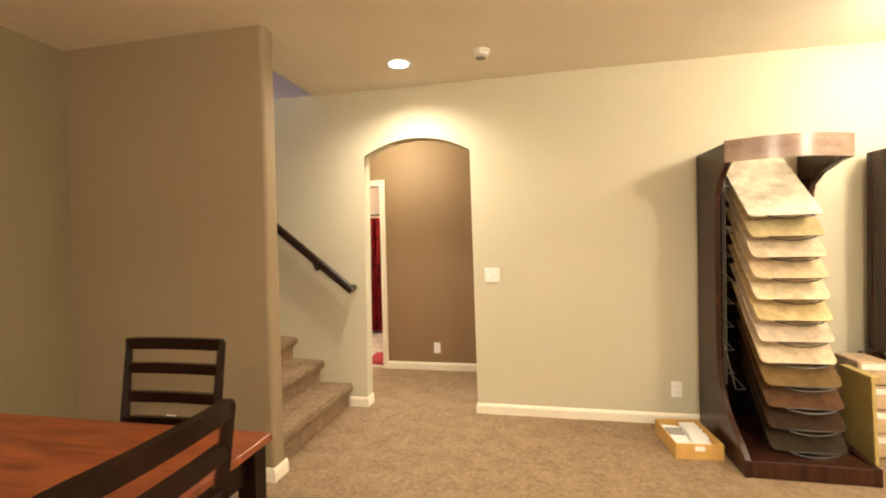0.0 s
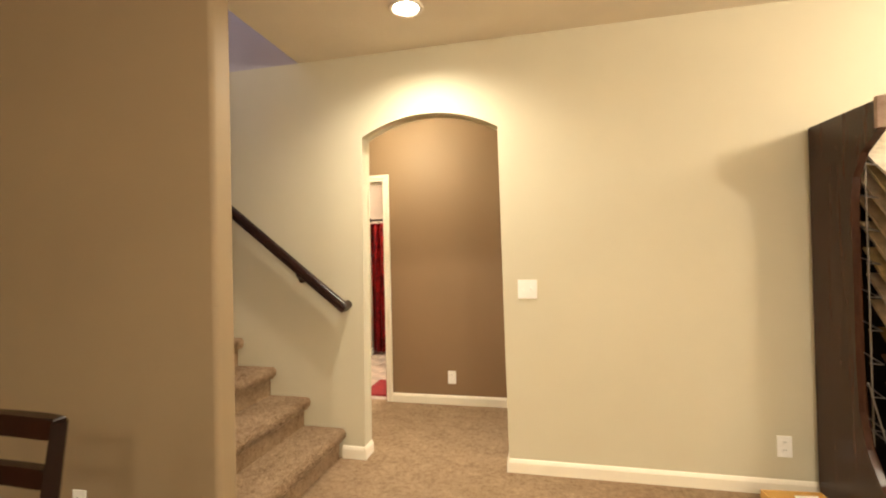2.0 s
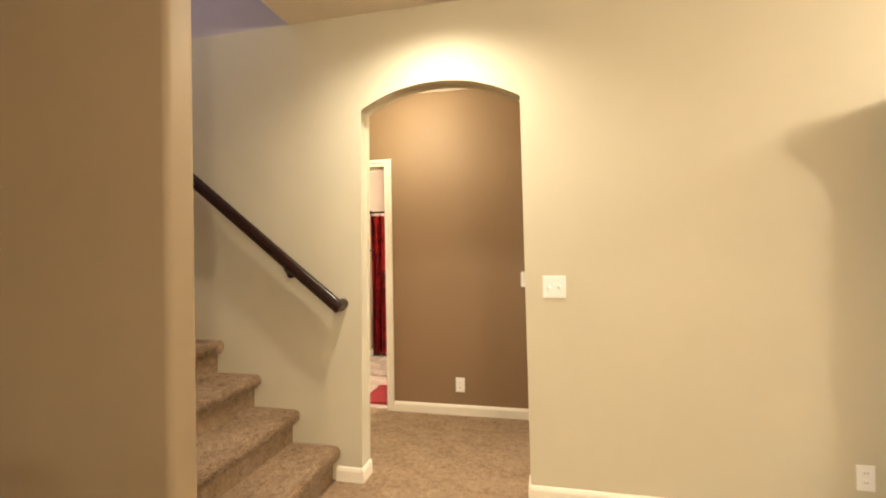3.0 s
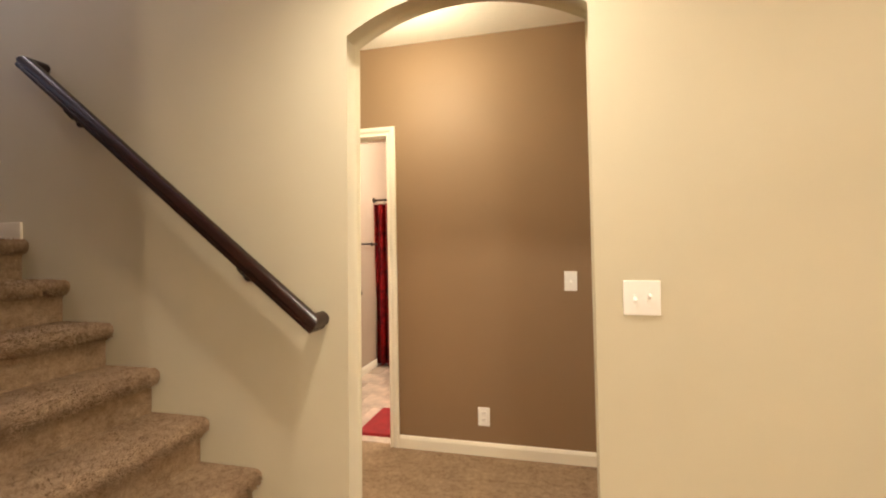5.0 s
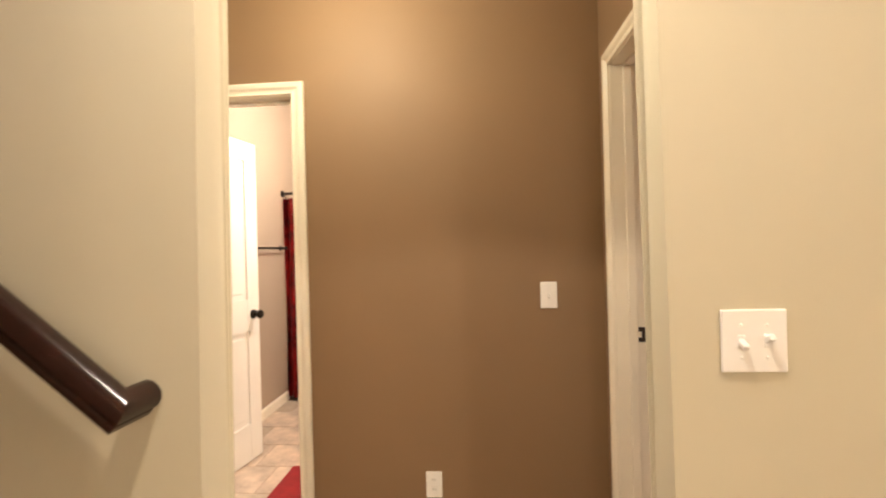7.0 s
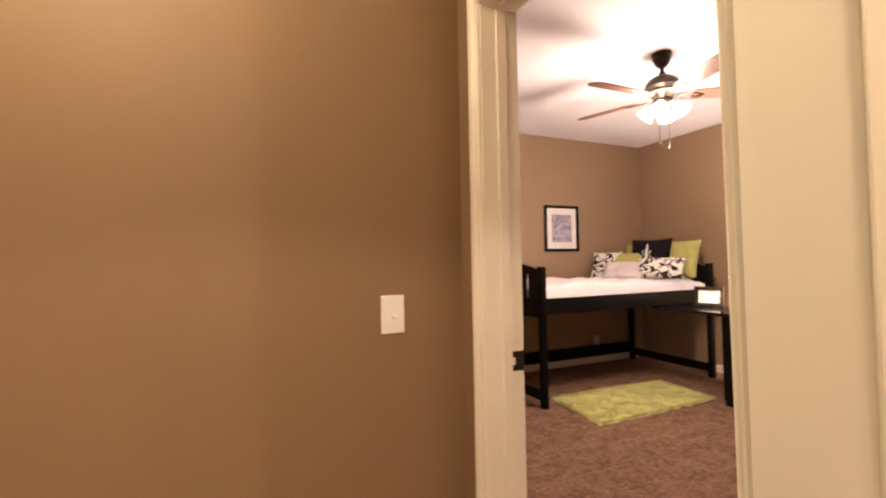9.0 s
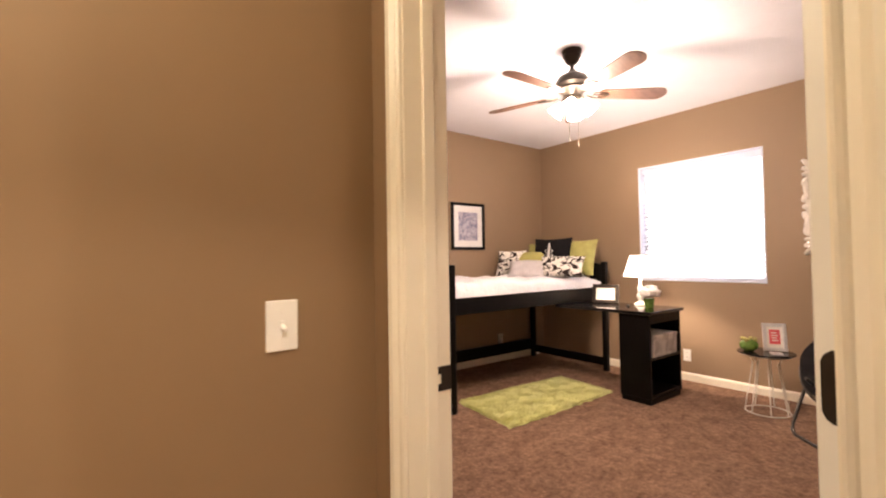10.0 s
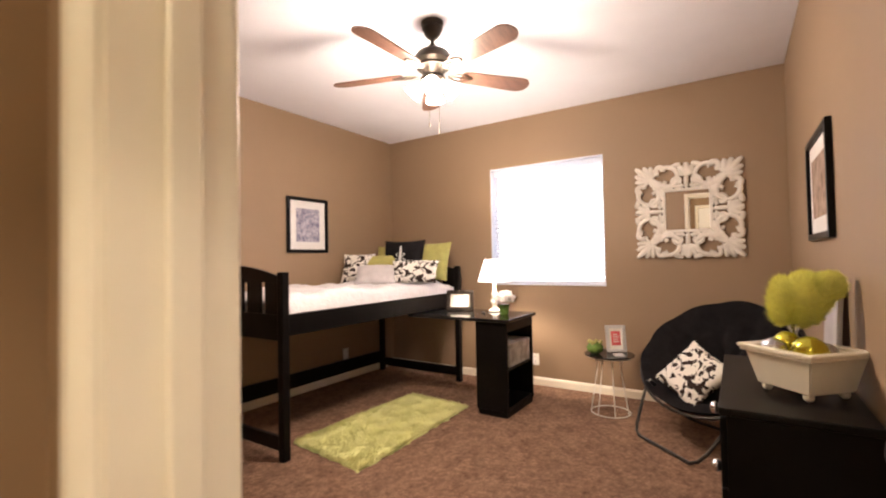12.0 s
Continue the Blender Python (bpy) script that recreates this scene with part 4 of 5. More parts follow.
def carton():
    c = thing("cardboard_tray", (0.893, 2.965, 0), 4)
    w, d, h, t = 0.285, 0.40, 0.10, 0.006
    part("base", box(B(), -w / 2, w / 2, -d / 2, d / 2, 0.0, t), M_CARTON, c)
    for n_, a in enumerate(((-w / 2, w / 2, -d / 2, -d / 2 + t), (-w / 2, w / 2, d / 2 - t, d / 2), (-w / 2, -w / 2 + t, -d / 2 + t, d / 2 - t), (w / 2 - t, w / 2, -d / 2 + t, d / 2 - t))):
        part("side", box(B(), *a, t, h, 0.0015, 1), M_CARTON, c)
    part("label", box(B(), -0.03, 0.03, -d / 2 - 0.0025, -d / 2 - 0.0005, 0.055, 0.085, 0.001, 1), M_PAPER, c, "blank white sticker")
    tagged(c, "open yellow cardboard tray of sample cards", "box")
    rnd = random.Random(3)
    for i in range(12):
        col, row = i % 2, i // 2
        k = thing("sample_card", (0.893 - 0.062 + col * 0.125, 2.965 - 0.155 + row * 0.062, 0.008), 4 + rnd.uniform(-6, 6))
        bm = box(B(), -0.055, 0.055, -0.004, 0.006, 0, 0.085 + rnd.uniform(-0.01, 0.014), 0.001, 1, pose(0, 0, 0, -38 + rnd.uniform(-8, 8), 0, 0))
        part("card", bm, M_GREY if i in (4, 6) else M_PAPER, k)
        tagged(k, "small pale sample card filed in the tray", "sample card", "cards in the tray")


carton()


def second_rack():
    r = thing("display_cabinet", (2.12, 3.27, 0))
    part("back_panel", box(B(), 0, 0.75, -0.05, 0, 0.62, 1.95, 0.004, 1), M_RACK, r)
    part("side_panel", box(B(), 0, 0.04, -0.20, -0.051, 0.62, 1.95, 0.004, 1), M_RACK, r)
    bm = box(B(), -0.06, 0.75, -0.42, 0, 0.545, 0.60, 0.004, 1)
    part("shelf", bm, M_RACK, r)
    part("base", box(B(), 0.0, 0.75, -0.34, 0, 0, 0.545, 0.004, 1), M_BLACK, r)
    tagged(r, "dark laminate display cabinet by the cream wall", "cabinet")
    # Tan blocks for the four stacked drawer boxes at the display's foot.
    for i in range(4):
        s = thing("drawer_box", (1.955 + 0.010 * (i % 2), 3.05, i * 0.152))
        bm = box(B(), -0.09, 0.09, -0.10, 0.14, 0.004, 0.150, 0.012, 3)
        part("slab", bm, varied("drawer_box_face", (0.50, 0.36, 0.23), 0.5, 12, 0.25, 80, 0.1), s, smooth=40)
        part("edge_strip", box(B(), -0.075, 0.08, -0.104, -0.1005, 0.10, 0.135, 0.001, 1), M_PAPER, s)
        tagged(s, "stacked tan drawer box", "sample slab", "slabs beside the rack")
    y = thing("yellow_sample_panel", (1.802, 2.69, 0.004))
    bm = box(B(), 0, 0.02, 0, 0.27, 0, 0.575, 0.002, 1, pose(0, 0, 0, 0, -2, 0))
    part("panel", bm, M_YELLOW, y)
    bm = box(B(), -0.004, 0.042, -0.002, 0.272, 0.55, 0.58, 0.002, 1, pose(0, 0, 0, 0, -2, 0))
    part("cap", bm, M_YELLOW, y)
    tagged(y, "yellow sample panel leaning beside the display rack", "panel")
    k = thing("book_stack", (2.20, 2.98, 0.6))
    for i in range(3):
        part("book", box(B(), -0.10, 0.10, -0.10, 0.10, i * 0.022, i * 0.022 + 0.02, 0.002, 1, pose(0, 0, 0, 0, 0, 4 * i)), M_GREY if i % 2 else M_BLACK, k)
    tagged(k, "small stack of grey sample folders", "folders")


second_rack()

# ---- bathroom ----
rug = thing("bath_mat", (-2.10, 4.605, 0.0))
part("mat_body", box(B(), 0, 0.62, 0, 0.50, 0, 0.018, 0.008, 2), M_RED, rug)
part("hem", box(B(), -0.006, 0.626, -0.006, 0.506, 0, 0.008, 0.003, 1), M_RED, rug)
tagged(rug, "bright red bath mat on the tiled floor", "bath mat")

cur = thing("shower_curtain", (-2.665, 6.33, 0))
bm = B()
n, rows = 150, 14
grid = []
for j in range(rows + 1):
    z = 0.03 + (1.80 - 0.03) * j / rows
    line = []
    for i in range(n + 1):
        u = i / n
        amp = 0.028 + 0.012 * math.sin(j * 0.5 + u * 9)
        line.append(bm.verts.new((0.01 + 0.62 * u, amp * math.sin(u * 46 + 0.35 * math.sin(j * 0.4)) - 0.01 * j / rows, z)))
    grid.append(line)
for a, b in zip(grid, grid[1:]):
    for i in range(n):
        bm.faces.new((a[i], a[i + 1], b[i + 1], b[i]))
bmesh.ops.solidify(bm, geom=bm.faces, thickness=0.002)
part("cloth", bm, M_CURTAIN, cur, smooth=70)
for i in range(7):
    bm = B()
    tube(bm, [(0.03 + i * 0.095, 0.022 * math.cos(a), 1.83 + 0.026 * math.sin(a)) for a in [2 * math.pi * k / 12 for k in range(12)]], 0.0025, 6, closed=True)
    part("ring", bm, M_BRONZE, cur)
tagged(cur, "dark red satin shower curtain gathered to one side", "curtain")
rod = thing("curtain_rod", (0, 0, 0))
part("bar", tube(B(), [(-2.671, 6.33, 1.846), (-0.451, 6.33, 1.846)], 0.012, 12), M_BRONZE, rod)
for x in (-2.671, -0.463):
    part("flange", lathe(B(), [(0.03, 0), (0.03, 0.012), (0.014, 0.02)], 16, m=pose(x if x < -2 else -0.451, 6.33, 1.846, 0, 90 if x < -2 else -90, 0)), M_BRONZE, rod)
tagged(rod, "dark bronze shower curtain rod", "curtain rod")
tub = thing("bathtub", (-2.67, 6.40, 0))
bm = box(B(), 0.002, 2.215, 0, 0.775, 0, 0.50, 0.02, 3)
part("apron", bm, M_DOOR, tub, smooth=40)
part("basin", box(B(), 0.12, 2.10, 0.10, 0.69, 0.501, 0.52, 0.008, 2), M_DOOR, tub)
tagged(tub, "white bathtub behind the shower curtain", "bathtub")
tb = thing("towel_bar", (-2.672, 5.70, 1.36))
part("bar", tube(B(), [(0.055, 0, 0), (0.055, 0.56, 0)], 0.009, 10), M_BRONZE, tb)
for y in (0.0, 0.56):
    bm = B()
    tube(bm, [(0, y, 0), (0.055, y, 0)], [0.012, 0.010], 10)
    lathe(bm, [(0.024, 0), (0.024, 0.006), (0.012, 0.012)], 16, m=pose(0, y, 0, 0, 90, 0))
    lathe(bm, [(0.004, -0.02), (0.014, -0.008), (0.014, 0.008), (0.004, 0.02)], 12, m=pose(0.055, y, 0, 90, 0, 0))
    part("post", bm, M_BRONZE, tb, smooth=40)
tagged(tb, "dark bronze towel bar on the bathroom wall", "towel bar")
bl = thing("bathroom_ceiling_light", (-1.5, 5.6, CEIL))
part("pan", lathe(B(), [(0.14, 0), (0.14, -0.02)], 30), M_BRONZE, bl, smooth=40)
part("dome", lathe(B(), [(0.13, -0.02), (0.12, -0.05), (0.08, -0.08), (0.01, -0.09)], 30), M_DOME, bl, smooth=60)
tagged(bl, "lit dome light on the bathroom ceiling", "ceiling light")


# ---- bedroom ----
def loft_bed():
    b = thing("loft_bed", (1.252, 6.255, 0))
    L, W = 2.20, 1.10
    P = 0.055
    for x, top in ((0, 1.205), (L - P, 1.20)):
        for y in (0, W - P):
            bm = box(B(), x, x + P, y, y + P, 0, top, 0.006, 2)
            part("post", bm, M_BLACK, b)
        part("foot_bar", box(B(), x + 0.012, x + P - 0.012, P, W - P, 0.06, 0.15, 0.004, 1), M_BLACK, b)
        # slatted end board with an arched top
        n = 16
        arc = [(P + (W - 2 * P) * i / n, top - 0.03 + 0.075 * math.sin(math.pi * i / n)) for i in range(n + 1)]
        bm = B()
        prism(bm, [(P, 1.137)] + arc + [(W - P, 1.137)], "x", x + 0.018, x + P - 0.018)
        part("top_rail", bm, M_BLACK, b)
        part("end_panel", box(B(), x + 0.018, x + P - 0.018, P, W - P, 0.76, 0.93, 0.003, 1), M_BLACK, b)
        k = 5
        gap = (W - 2 * P) / k
        for i in range(k):
            y0 = P + i * gap
            wide = gap - 0.042
            part("slat", box(B(), x + 0.02, x + P - 0.02, y0, y0 + wide, 0.93, 1.138, 0.002, 1), M_BLACK, b)
    for y in (0.012, W - 0.04):
        part("side_rail", box(B(), P, L - P, y, y + 0.028, 0.79, 0.93, 0.004, 1), M_BLACK, b)
    part("back_rail", box(B(), P, L - P, W - 0.045, W - 0.012, 0.10, 0.23, 0.004, 1), M_BLACK, b)
    part("base_board", box(B(), P, L - P, 0.042, W - 0.042, 0.83, 0.87), M_BLACK, b)
    return tagged(b, "black wooden loft bed with slatted end boards", "bed")


loft_bed()

# mattress with a loose white cover
bm = B()
mx0, mx1, my0, my1 = 1.325, 3.38, 6.30, 7.30
nx, ny = 60, 30
top = []
for i in range(nx + 1):
    row = []
    for j in range(ny + 1):
        x, y = mx0 + (mx1 - mx0) * i / nx, my0 + (my1 - my0) * j / ny
        z = 1.036 + 0.026 * noise.noise(Vector((x * 3.1, y * 2.3, 1))) + 0.028 * noise.noise(Vector((x * 9 + y * 5, y * 7, 4))) + 0.014 * (1 - abs(noise.noise(Vector((x * 6 - y * 4, y * 3, 7)))) * 2.4)
        edge = min(i, nx - i, j, ny - j)
        z -= 0.045 * max(0, 1 - edge / 2.2) ** 2
        row.append(bm.verts.new((x, y, z)))
    top.append(row)
for i in range(nx):
    for j in range(ny):
        bm.faces.new((top[i][j], top[i + 1][j], top[i + 1][j + 1], top[i][j + 1]))
ring = [top[i][0] for i in range(nx + 1)] + [top[nx][j] for j in range(1, ny + 1)] + [top[i][ny] for i in range(nx - 1, -1, -1)] + [top[0][j] for j in range(ny - 1, 0, -1)]
low = [bm.verts.new((v.co.x, v.co.y, 0.872)) for v in ring]
n = len(ring)
for i in range(n):
    bm.faces.new((ring[i], low[i], low[(i + 1) % n], ring[(i + 1) % n]))
bm.faces.new(low)
mattress = part("mattress", bm, M_SHEET, smooth=60)
tagged(mattress, "mattress with a rumpled white cover on the bed", "mattress")


def pillow(name, w, h, thick, mat, at, tilt, turn, label, crest=False):
    """Stands on its lower edge, leaning back by tilt; turn is its heading."""
    p = thing(name, at, turn)
    bm = cushion(B(), w, h, thick, pose(0, 0, h / 2 * math.cos(radians(90 - tilt)) + thick * 0.18, tilt, 0, 0))
    part("cover", bm, mat, p, smooth=70)
    if crest:
        bm = B()
        up = pose(0, 0, h / 2 * math.cos(radians(90 - tilt)) + thick * 0.18, tilt, 0, 0)
        face = thick / 2
        for s in (1, -1):
            for cx, cy, r, a0, a1 in ((0.055, -0.085, 0.040, -2.6, 2.4), (0.035, -0.015, 0.032, -2.2, 2.2), (0.026, 0.050, 0.024, -2.0, 1.9)):
                pts = []
                for q in range(12):
                    a = a0 + (a1 - a0) * q / 11
                    rr = r * (1 - 0.5 * q / 11)
                    pts.append(up @ Vector((s * (cx + rr * math.cos(a)), cy + rr * math.sin(a), face)))
                tube(bm, pts, 0.008, 6, 0.4)
            tube(bm, [up @ Vector((s * x, y, face)) for x, y in ((0.0, -0.13), (0.05, -0.135), (0.105, -0.115))], [0.012, 0.012, 0.005], 6, 0.4)
        tube(bm, [up @ Vector((0, y, face)) for y in (-0.13, -0.05, 0.05, 0.11, 0.14)], [0.012, 0.018, 0.014, 0.012, 0.004], 6, 0.4)
        part("crest", bm, M_CREST, p, "white printed crest")
    return tagged(p, label, "pillow", "pillows on the bed")


ZB = 1.022
pillow("throw_pillow", 0.34, 0.33, 0.14, M_DAMASK, (2.84, 7.13, ZB), 64, -62, "black and cream damask pillow on the bed")
pillow("throw_pillow", 0.44, 0.40, 0.15, M_LIME, (3.27, 7.02, ZB), 72, -80, "lime green pillow against the headboard")
pillow("throw_pillow", 0.46, 0.42, 0.17, M_LIME, (3.28, 6.53, ZB), 72, -84, "lime green pillow against the headboard")
pillow("throw_pillow", 0.47, 0.44, 0.16, M_BLACKCLOTH, (3.10, 6.74, ZB), 76, -78, "black pillow with a white crest", True)
pillow("throw_pillow", 0.40, 0.33, 0.14, M_LIME, (2.93, 6.93, ZB), 58, -70, "small lime green pillow on the bed")
pillow("throw_pillow", 0.50, 0.25, 0.15, M_DAMASK, (2.92, 6.47, ZB), 60, -76, "black and cream damask pillow on the bed")
pillow("throw_pillow", 0.40, 0.26, 0.13, M_GREYCLOTH, (2.72, 6.78, ZB), 42, -56, "small silver satin pillow on the bed")


def desk():
    d = thing("desk", (0, 0, 0))
    part("top", box(B(), 2.635, 3.215, 5.345, 6.33, 0.757, 0.785, 0.004, 2), M_GLOSSBLACK, d, "glossy black desktop")
    x0, x1, y0, y1 = 2.66, 3.19, 5.37, 5.65
    part("side_panel", box(B(), x0, x0 + 0.02, y0, y1, 0.05, 0.752, 0.002, 1), M_BLACK, d)
    part("side_panel", box(B(), x1 - 0.02, x1, y0, y1, 0.05, 0.752, 0.002, 1), M_BLACK, d)
    part("back_panel", box(B(), x0 + 0.02, x1 - 0.02, y1 - 0.015, y1, 0.05, 0.752), M_BLACK, d)
    for z in (0.06, 0.37):
        part("shelf", box(B(), x0 + 0.02, x1 - 0.02, y0 + 0.005, y1 - 0.015, z, z + 0.02, 0.002, 1), M_BLACK, d)
    part("plinth", box(B(), x0 + 0.01, x1 - 0.01, y0 + 0.01, y1 - 0.01, 0.004, 0.05), M_BLACK, d)
    part("top_rail", box(B(), x0 + 0.02, x1 - 0.02, y0, y0 + 0.02, 0.68, 0.752), M_BLACK, d)
    return tagged(d, "black desk with an open shelf cabinet", "desk")


desk()
st = thing("storage_box", (2.94, 5.50, 0.39))
M_BOXPRINT = two_tone("grey_printed_paper", (0.74, 0.71, 0.67), (0.48, 0.45, 0.42), 11, 0.45, 0.65, 0.6, 0.6)
part("body", box(B(), -0.20, 0.20, -0.12, 0.11, 0, 0.15, 0.004, 1), M_BOXPRINT, st)
part("lid", box(B(), -0.205, 0.205, -0.124, 0.115, 0.15, 0.185, 0.004, 1), M_BOXPRINT, st)
tagged(st, "grey patterned storage box on the shelf", "storage box")


def photo_frame(name, at, turn, w, h, border, mat, inner, label, lean=12):
    f = thing(name, at, turn)
    m = pose(0, 0, 0.003, -lean, 0, 0)
    bm = B()
    for x0, x1, z0, z1 in ((-w / 2, -w / 2 + border, 0, h), (w / 2 - border, w / 2, 0, h), (-w / 2 + border, w / 2 - border, 0, border), (-w / 2 + border, w / 2 - border, h - border, h)):
        box(bm, x0, x1, -0.012, 0.006, z0, z1, 0.003, 2, m)
    part("frame", bm, mat, f)
    part("picture", box(B(), -w / 2 + border, w / 2 - border, -0.003, 0.002, border, h - border, 0, 1, m), inner, f)
    part("easel_back", box(B(), -0.02, 0.02, 0.006, 0.010, 0, h * 0.6, 0, 1, pose(0, 0.012 + 0.30 * h, 0, 10, 0, 0)), M_BLACK, f)
    return tagged(f, label, "photo frame")


photo_frame("photo_frame", (3.02, 6.01, 0.786), -66, 0.25, 0.19, 0.034, M_BRONZE, M_PAPER, "dark beaded photo frame on the desk")
pf = bpy.data.objects["photo_frame"]
m = pose(0, 0, 0.003, -12, 0, 0)
beads = [(-0.118 + i * 0.0214, z) for i in range(12) for z in (0.006, 0.184)] + [(x, 0.006 + k * 0.0223) for x in (-0.120, 0.120) for k in range(1, 8)]
for x, z in beads:
    part("bead", blob(B(), 0.009, 0.007, 0.009, m @ Vector((x, -0.013, z)), 8, 5), M_BRONZE, pf, smooth=60)

# table lamp
lamp = thing("table_lamp", (LAMP[0], LAMP[1], 0.786))
part("base", lathe(B(), [(0.055, 0), (0.058, 0.012), (0.03, 0.03), (0.018, 0.05), (0.034, 0.08), (0.036, 0.10), (0.018, 0.125), (0.028, 0.15), (0.028, 0.165), (0.014, 0.20), (0.012, 0.30), (0.004, 0.33)], 28), M_CARVED, lamp, "white turned ceramic base", 60)
bm = B()
lathe(bm, [(0.150, 0.275), (0.085, 0.475)], 36)
bmesh.ops.delete(bm, geom=[f for f in bm.faces if len(f.verts) > 4], context="FACES")
bmesh.ops.solidify(bm, geom=bm.faces, thickness=0.003)
part("shade", bm, M_SHADE, lamp, "glowing white fabric shade", 40)
tagged(lamp, "lit white table lamp on the desk", "table lamp")

# flowers
fl = thing("flower_pot", (2.96, 5.53, 0.786))
part("pot", lathe(B(), [(0.034, 0), (0.046, 0.085), (0.042, 0.085)], 20), M_GREENGLASS, fl, "green glass pot", 40)
rnd = random.Random(9)
for k in range(14):
    bm = B()
    a, e = rnd.uniform(0, 6.28), rnd.uniform(0.2, 1.3)
    c = Vector((0.065 * math.cos(a) * math.cos(e), 0.065 * math.sin(a) * math.cos(e), 0.115 + 0.06 * math.sin(e)))
    for q in range(14):
        b = rnd.uniform(0, 6.28)
        blob(bm, 0.020, 0.015, 0.017, c + Vector((0.026 * math.cos(b), 0.026 * math.sin(b), rnd.uniform(-0.015, 0.018))), 7, 5)
    part("blossom", bm, M_PETAL, fl, smooth=60)
tagged(fl, "white flowers in a small green pot", "flowers")
pen = thing("ball_pen", (2.95, 5.72, 0.786), 30)
bm = B()
tube(bm, [(-0.06, 0, 0.006), (0.0, 0, 0.010), (0.05, 0.02, 0.006)], 0.006, 8)
part("pen", bm, M_BLACK, pen)
tagged(pen, "black pen lying on the desk", "pen")

# shag rug
shag = thing("shag_rug", (0, 0, 0))
RUG = [Vector((1.405, 5.755, 0)), Vector((2.735, 5.78, 0)), Vector((2.785, 6.415, 0)), Vector((1.48, 6.46, 0))]


def rug_point(u, v):
    return RUG[0].lerp(RUG[1], u).lerp(RUG[3].lerp(RUG[2], u), v)


bm = B()
nx, ny = 44, 24
g = []
for i in range(nx + 1):
    row = []
    for j in range(ny + 1):
        p = rug_point(i / nx, j / ny)
        if i in (0, nx) or j in (0, ny):
            p += Vector((0.03 * noise.noise(p * 14), 0.03 * noise.noise(p * 14 + Vector((5, 0, 0))), 0))
            z = 0.006
        else:
            z = 0.026 + 0.012 * noise.noise(p * 11)
        row.append(bm.verts.new((p.x, p.y, z)))
    g.append(row)
for i in range(nx):
    for j in range(ny):
        bm.faces.new((g[i][j], g[i + 1][j], g[i + 1][j + 1], g[i][j + 1]))
part("backing", bm, M_LIMERUG, shag, smooth=80)
rnd = random.Random(2)
roots, ways, lens = [], [], []
for _ in range(38000):
    u, v = rnd.random(), rnd.random()
    p = rug_point(u, v)
    q = noise.noise(p * 6)
    roots.append((p.x, p.y, 0.012))
    ways.append((0.7 * math.cos(q * 4) + (u - 0.5) * 0.5 + rnd.uniform(-0.4, 0.4), 0.7 * math.sin(q * 4) + (v - 0.5) * 0.5 + rnd.uniform(-0.4, 0.4), rnd.uniform(0.6, 1.4)))
    lens.append(rnd.uniform(0.022, 0.040))
pile = strands("pile_fibre", roots, ways, lens, 0.0018, M_LIMERUG, shag)
tagged(pile, "long lime pile", "", "", "stuff")
tagged(shag, "lime green shag rug on the brown carpet", "rug")


# ---- ceiling fan ----
fan = thing("ceiling_fan", (FAN[0], FAN[1], CEIL))
part("canopy", lathe(B(), [(0.068, 0), (0.068, -0.02), (0.060, -0.028), (0.063, -0.045), (0.054, -0.055), (0.050, -0.075), (0.034, -0.095), (0.020, -0.105)], 32), M_BRONZE, fan, smooth=50)
part("downrod", lathe(B(), [(0.013, -0.10), (0.013, -0.135), (0.024, -0.14), (0.024, -0.16)], 16), M_BRONZE, fan, smooth=50)
part("motor", lathe(B(), [(0.03, -0.165), (0.060, -0.170), (0.095, -0.192), (0.117, -0.226), (0.120, -0.248), (0.105, -0.262), (0.100, -0.268), (0.102, -0.284), (0.080, -0.296), (0.060, -0.335)], 40), M_BRONZE, fan, smooth=40)
part("light_kit", lathe(B(), [(0.055, -0.325), (0.075, -0.345), (0.07, -0.37), (0.04, -0.395), (0.012, -0.415)], 28), M_BRONZE, fan, smooth=50)
for k in range(5):
    a = 180 + 72 * k
    m = pose(0, 0, -0.312, 0, 0, a)
    bm = B()
    r0, r1 = 0.19, 0.665
    out = [(r0, -0.045), (r0 + 0.03, -0.054), (r1 - 0.10, -0.068)] + [(r1 - 0.068 + 0.068 * math.cos(t), 0.068 * math.sin(t)) for t in [-math.pi / 2 + math.pi * q / 10 for q in range(11)]] + [(r1 - 0.10, 0.068), (r0 + 0.03, 0.054), (r0, 0.045)]
    prism(bm, out, "z", -0.004, 0.004)
    tip = m @ pose(0, 0, 0, -12, 0, 0)
    for v in bm.verts:
        v.co = tip @ v.co
    blade = part("blade", bm, M_BLADE, fan, "reddish brown wooden blade")
    bm = B()
    for s in (-1, 1):
        tube(bm, [tip @ Vector((0.11, 0.012 * s, -0.004)), tip @ Vector((0.15, 0.032 * s, -0.008)), tip @ Vector((0.20, 0.034 * s, -0.008)), tip @ Vector((0.255, 0.012 * s, -0.008))], 0.008, 6, 0.5)
    tube(bm, [tip @ Vector((0.10, 0, -0.004)), tip @ Vector((0.26, 0, -0.009))], 0.009, 6, 0.5)
    part("blade_arm", bm, M_BRONZE, fan)
for k in range(4):
    a = 30 + 90 * k
    m = pose(0, 0, -0.368, 0, 0, a) @ pose(0.075, 0, -0.01, 0, -42, 0)
    bm = B()
    lathe(bm, [(0.020, 0.0), (0.030, -0.016), (0.044, -0.048), (0.052, -0.075), (0.056, -0.083)], 24, m=m)
    shade = part("glass_shade", bm, M_FANGLASS, fan, "glowing frosted glass shade", 60)
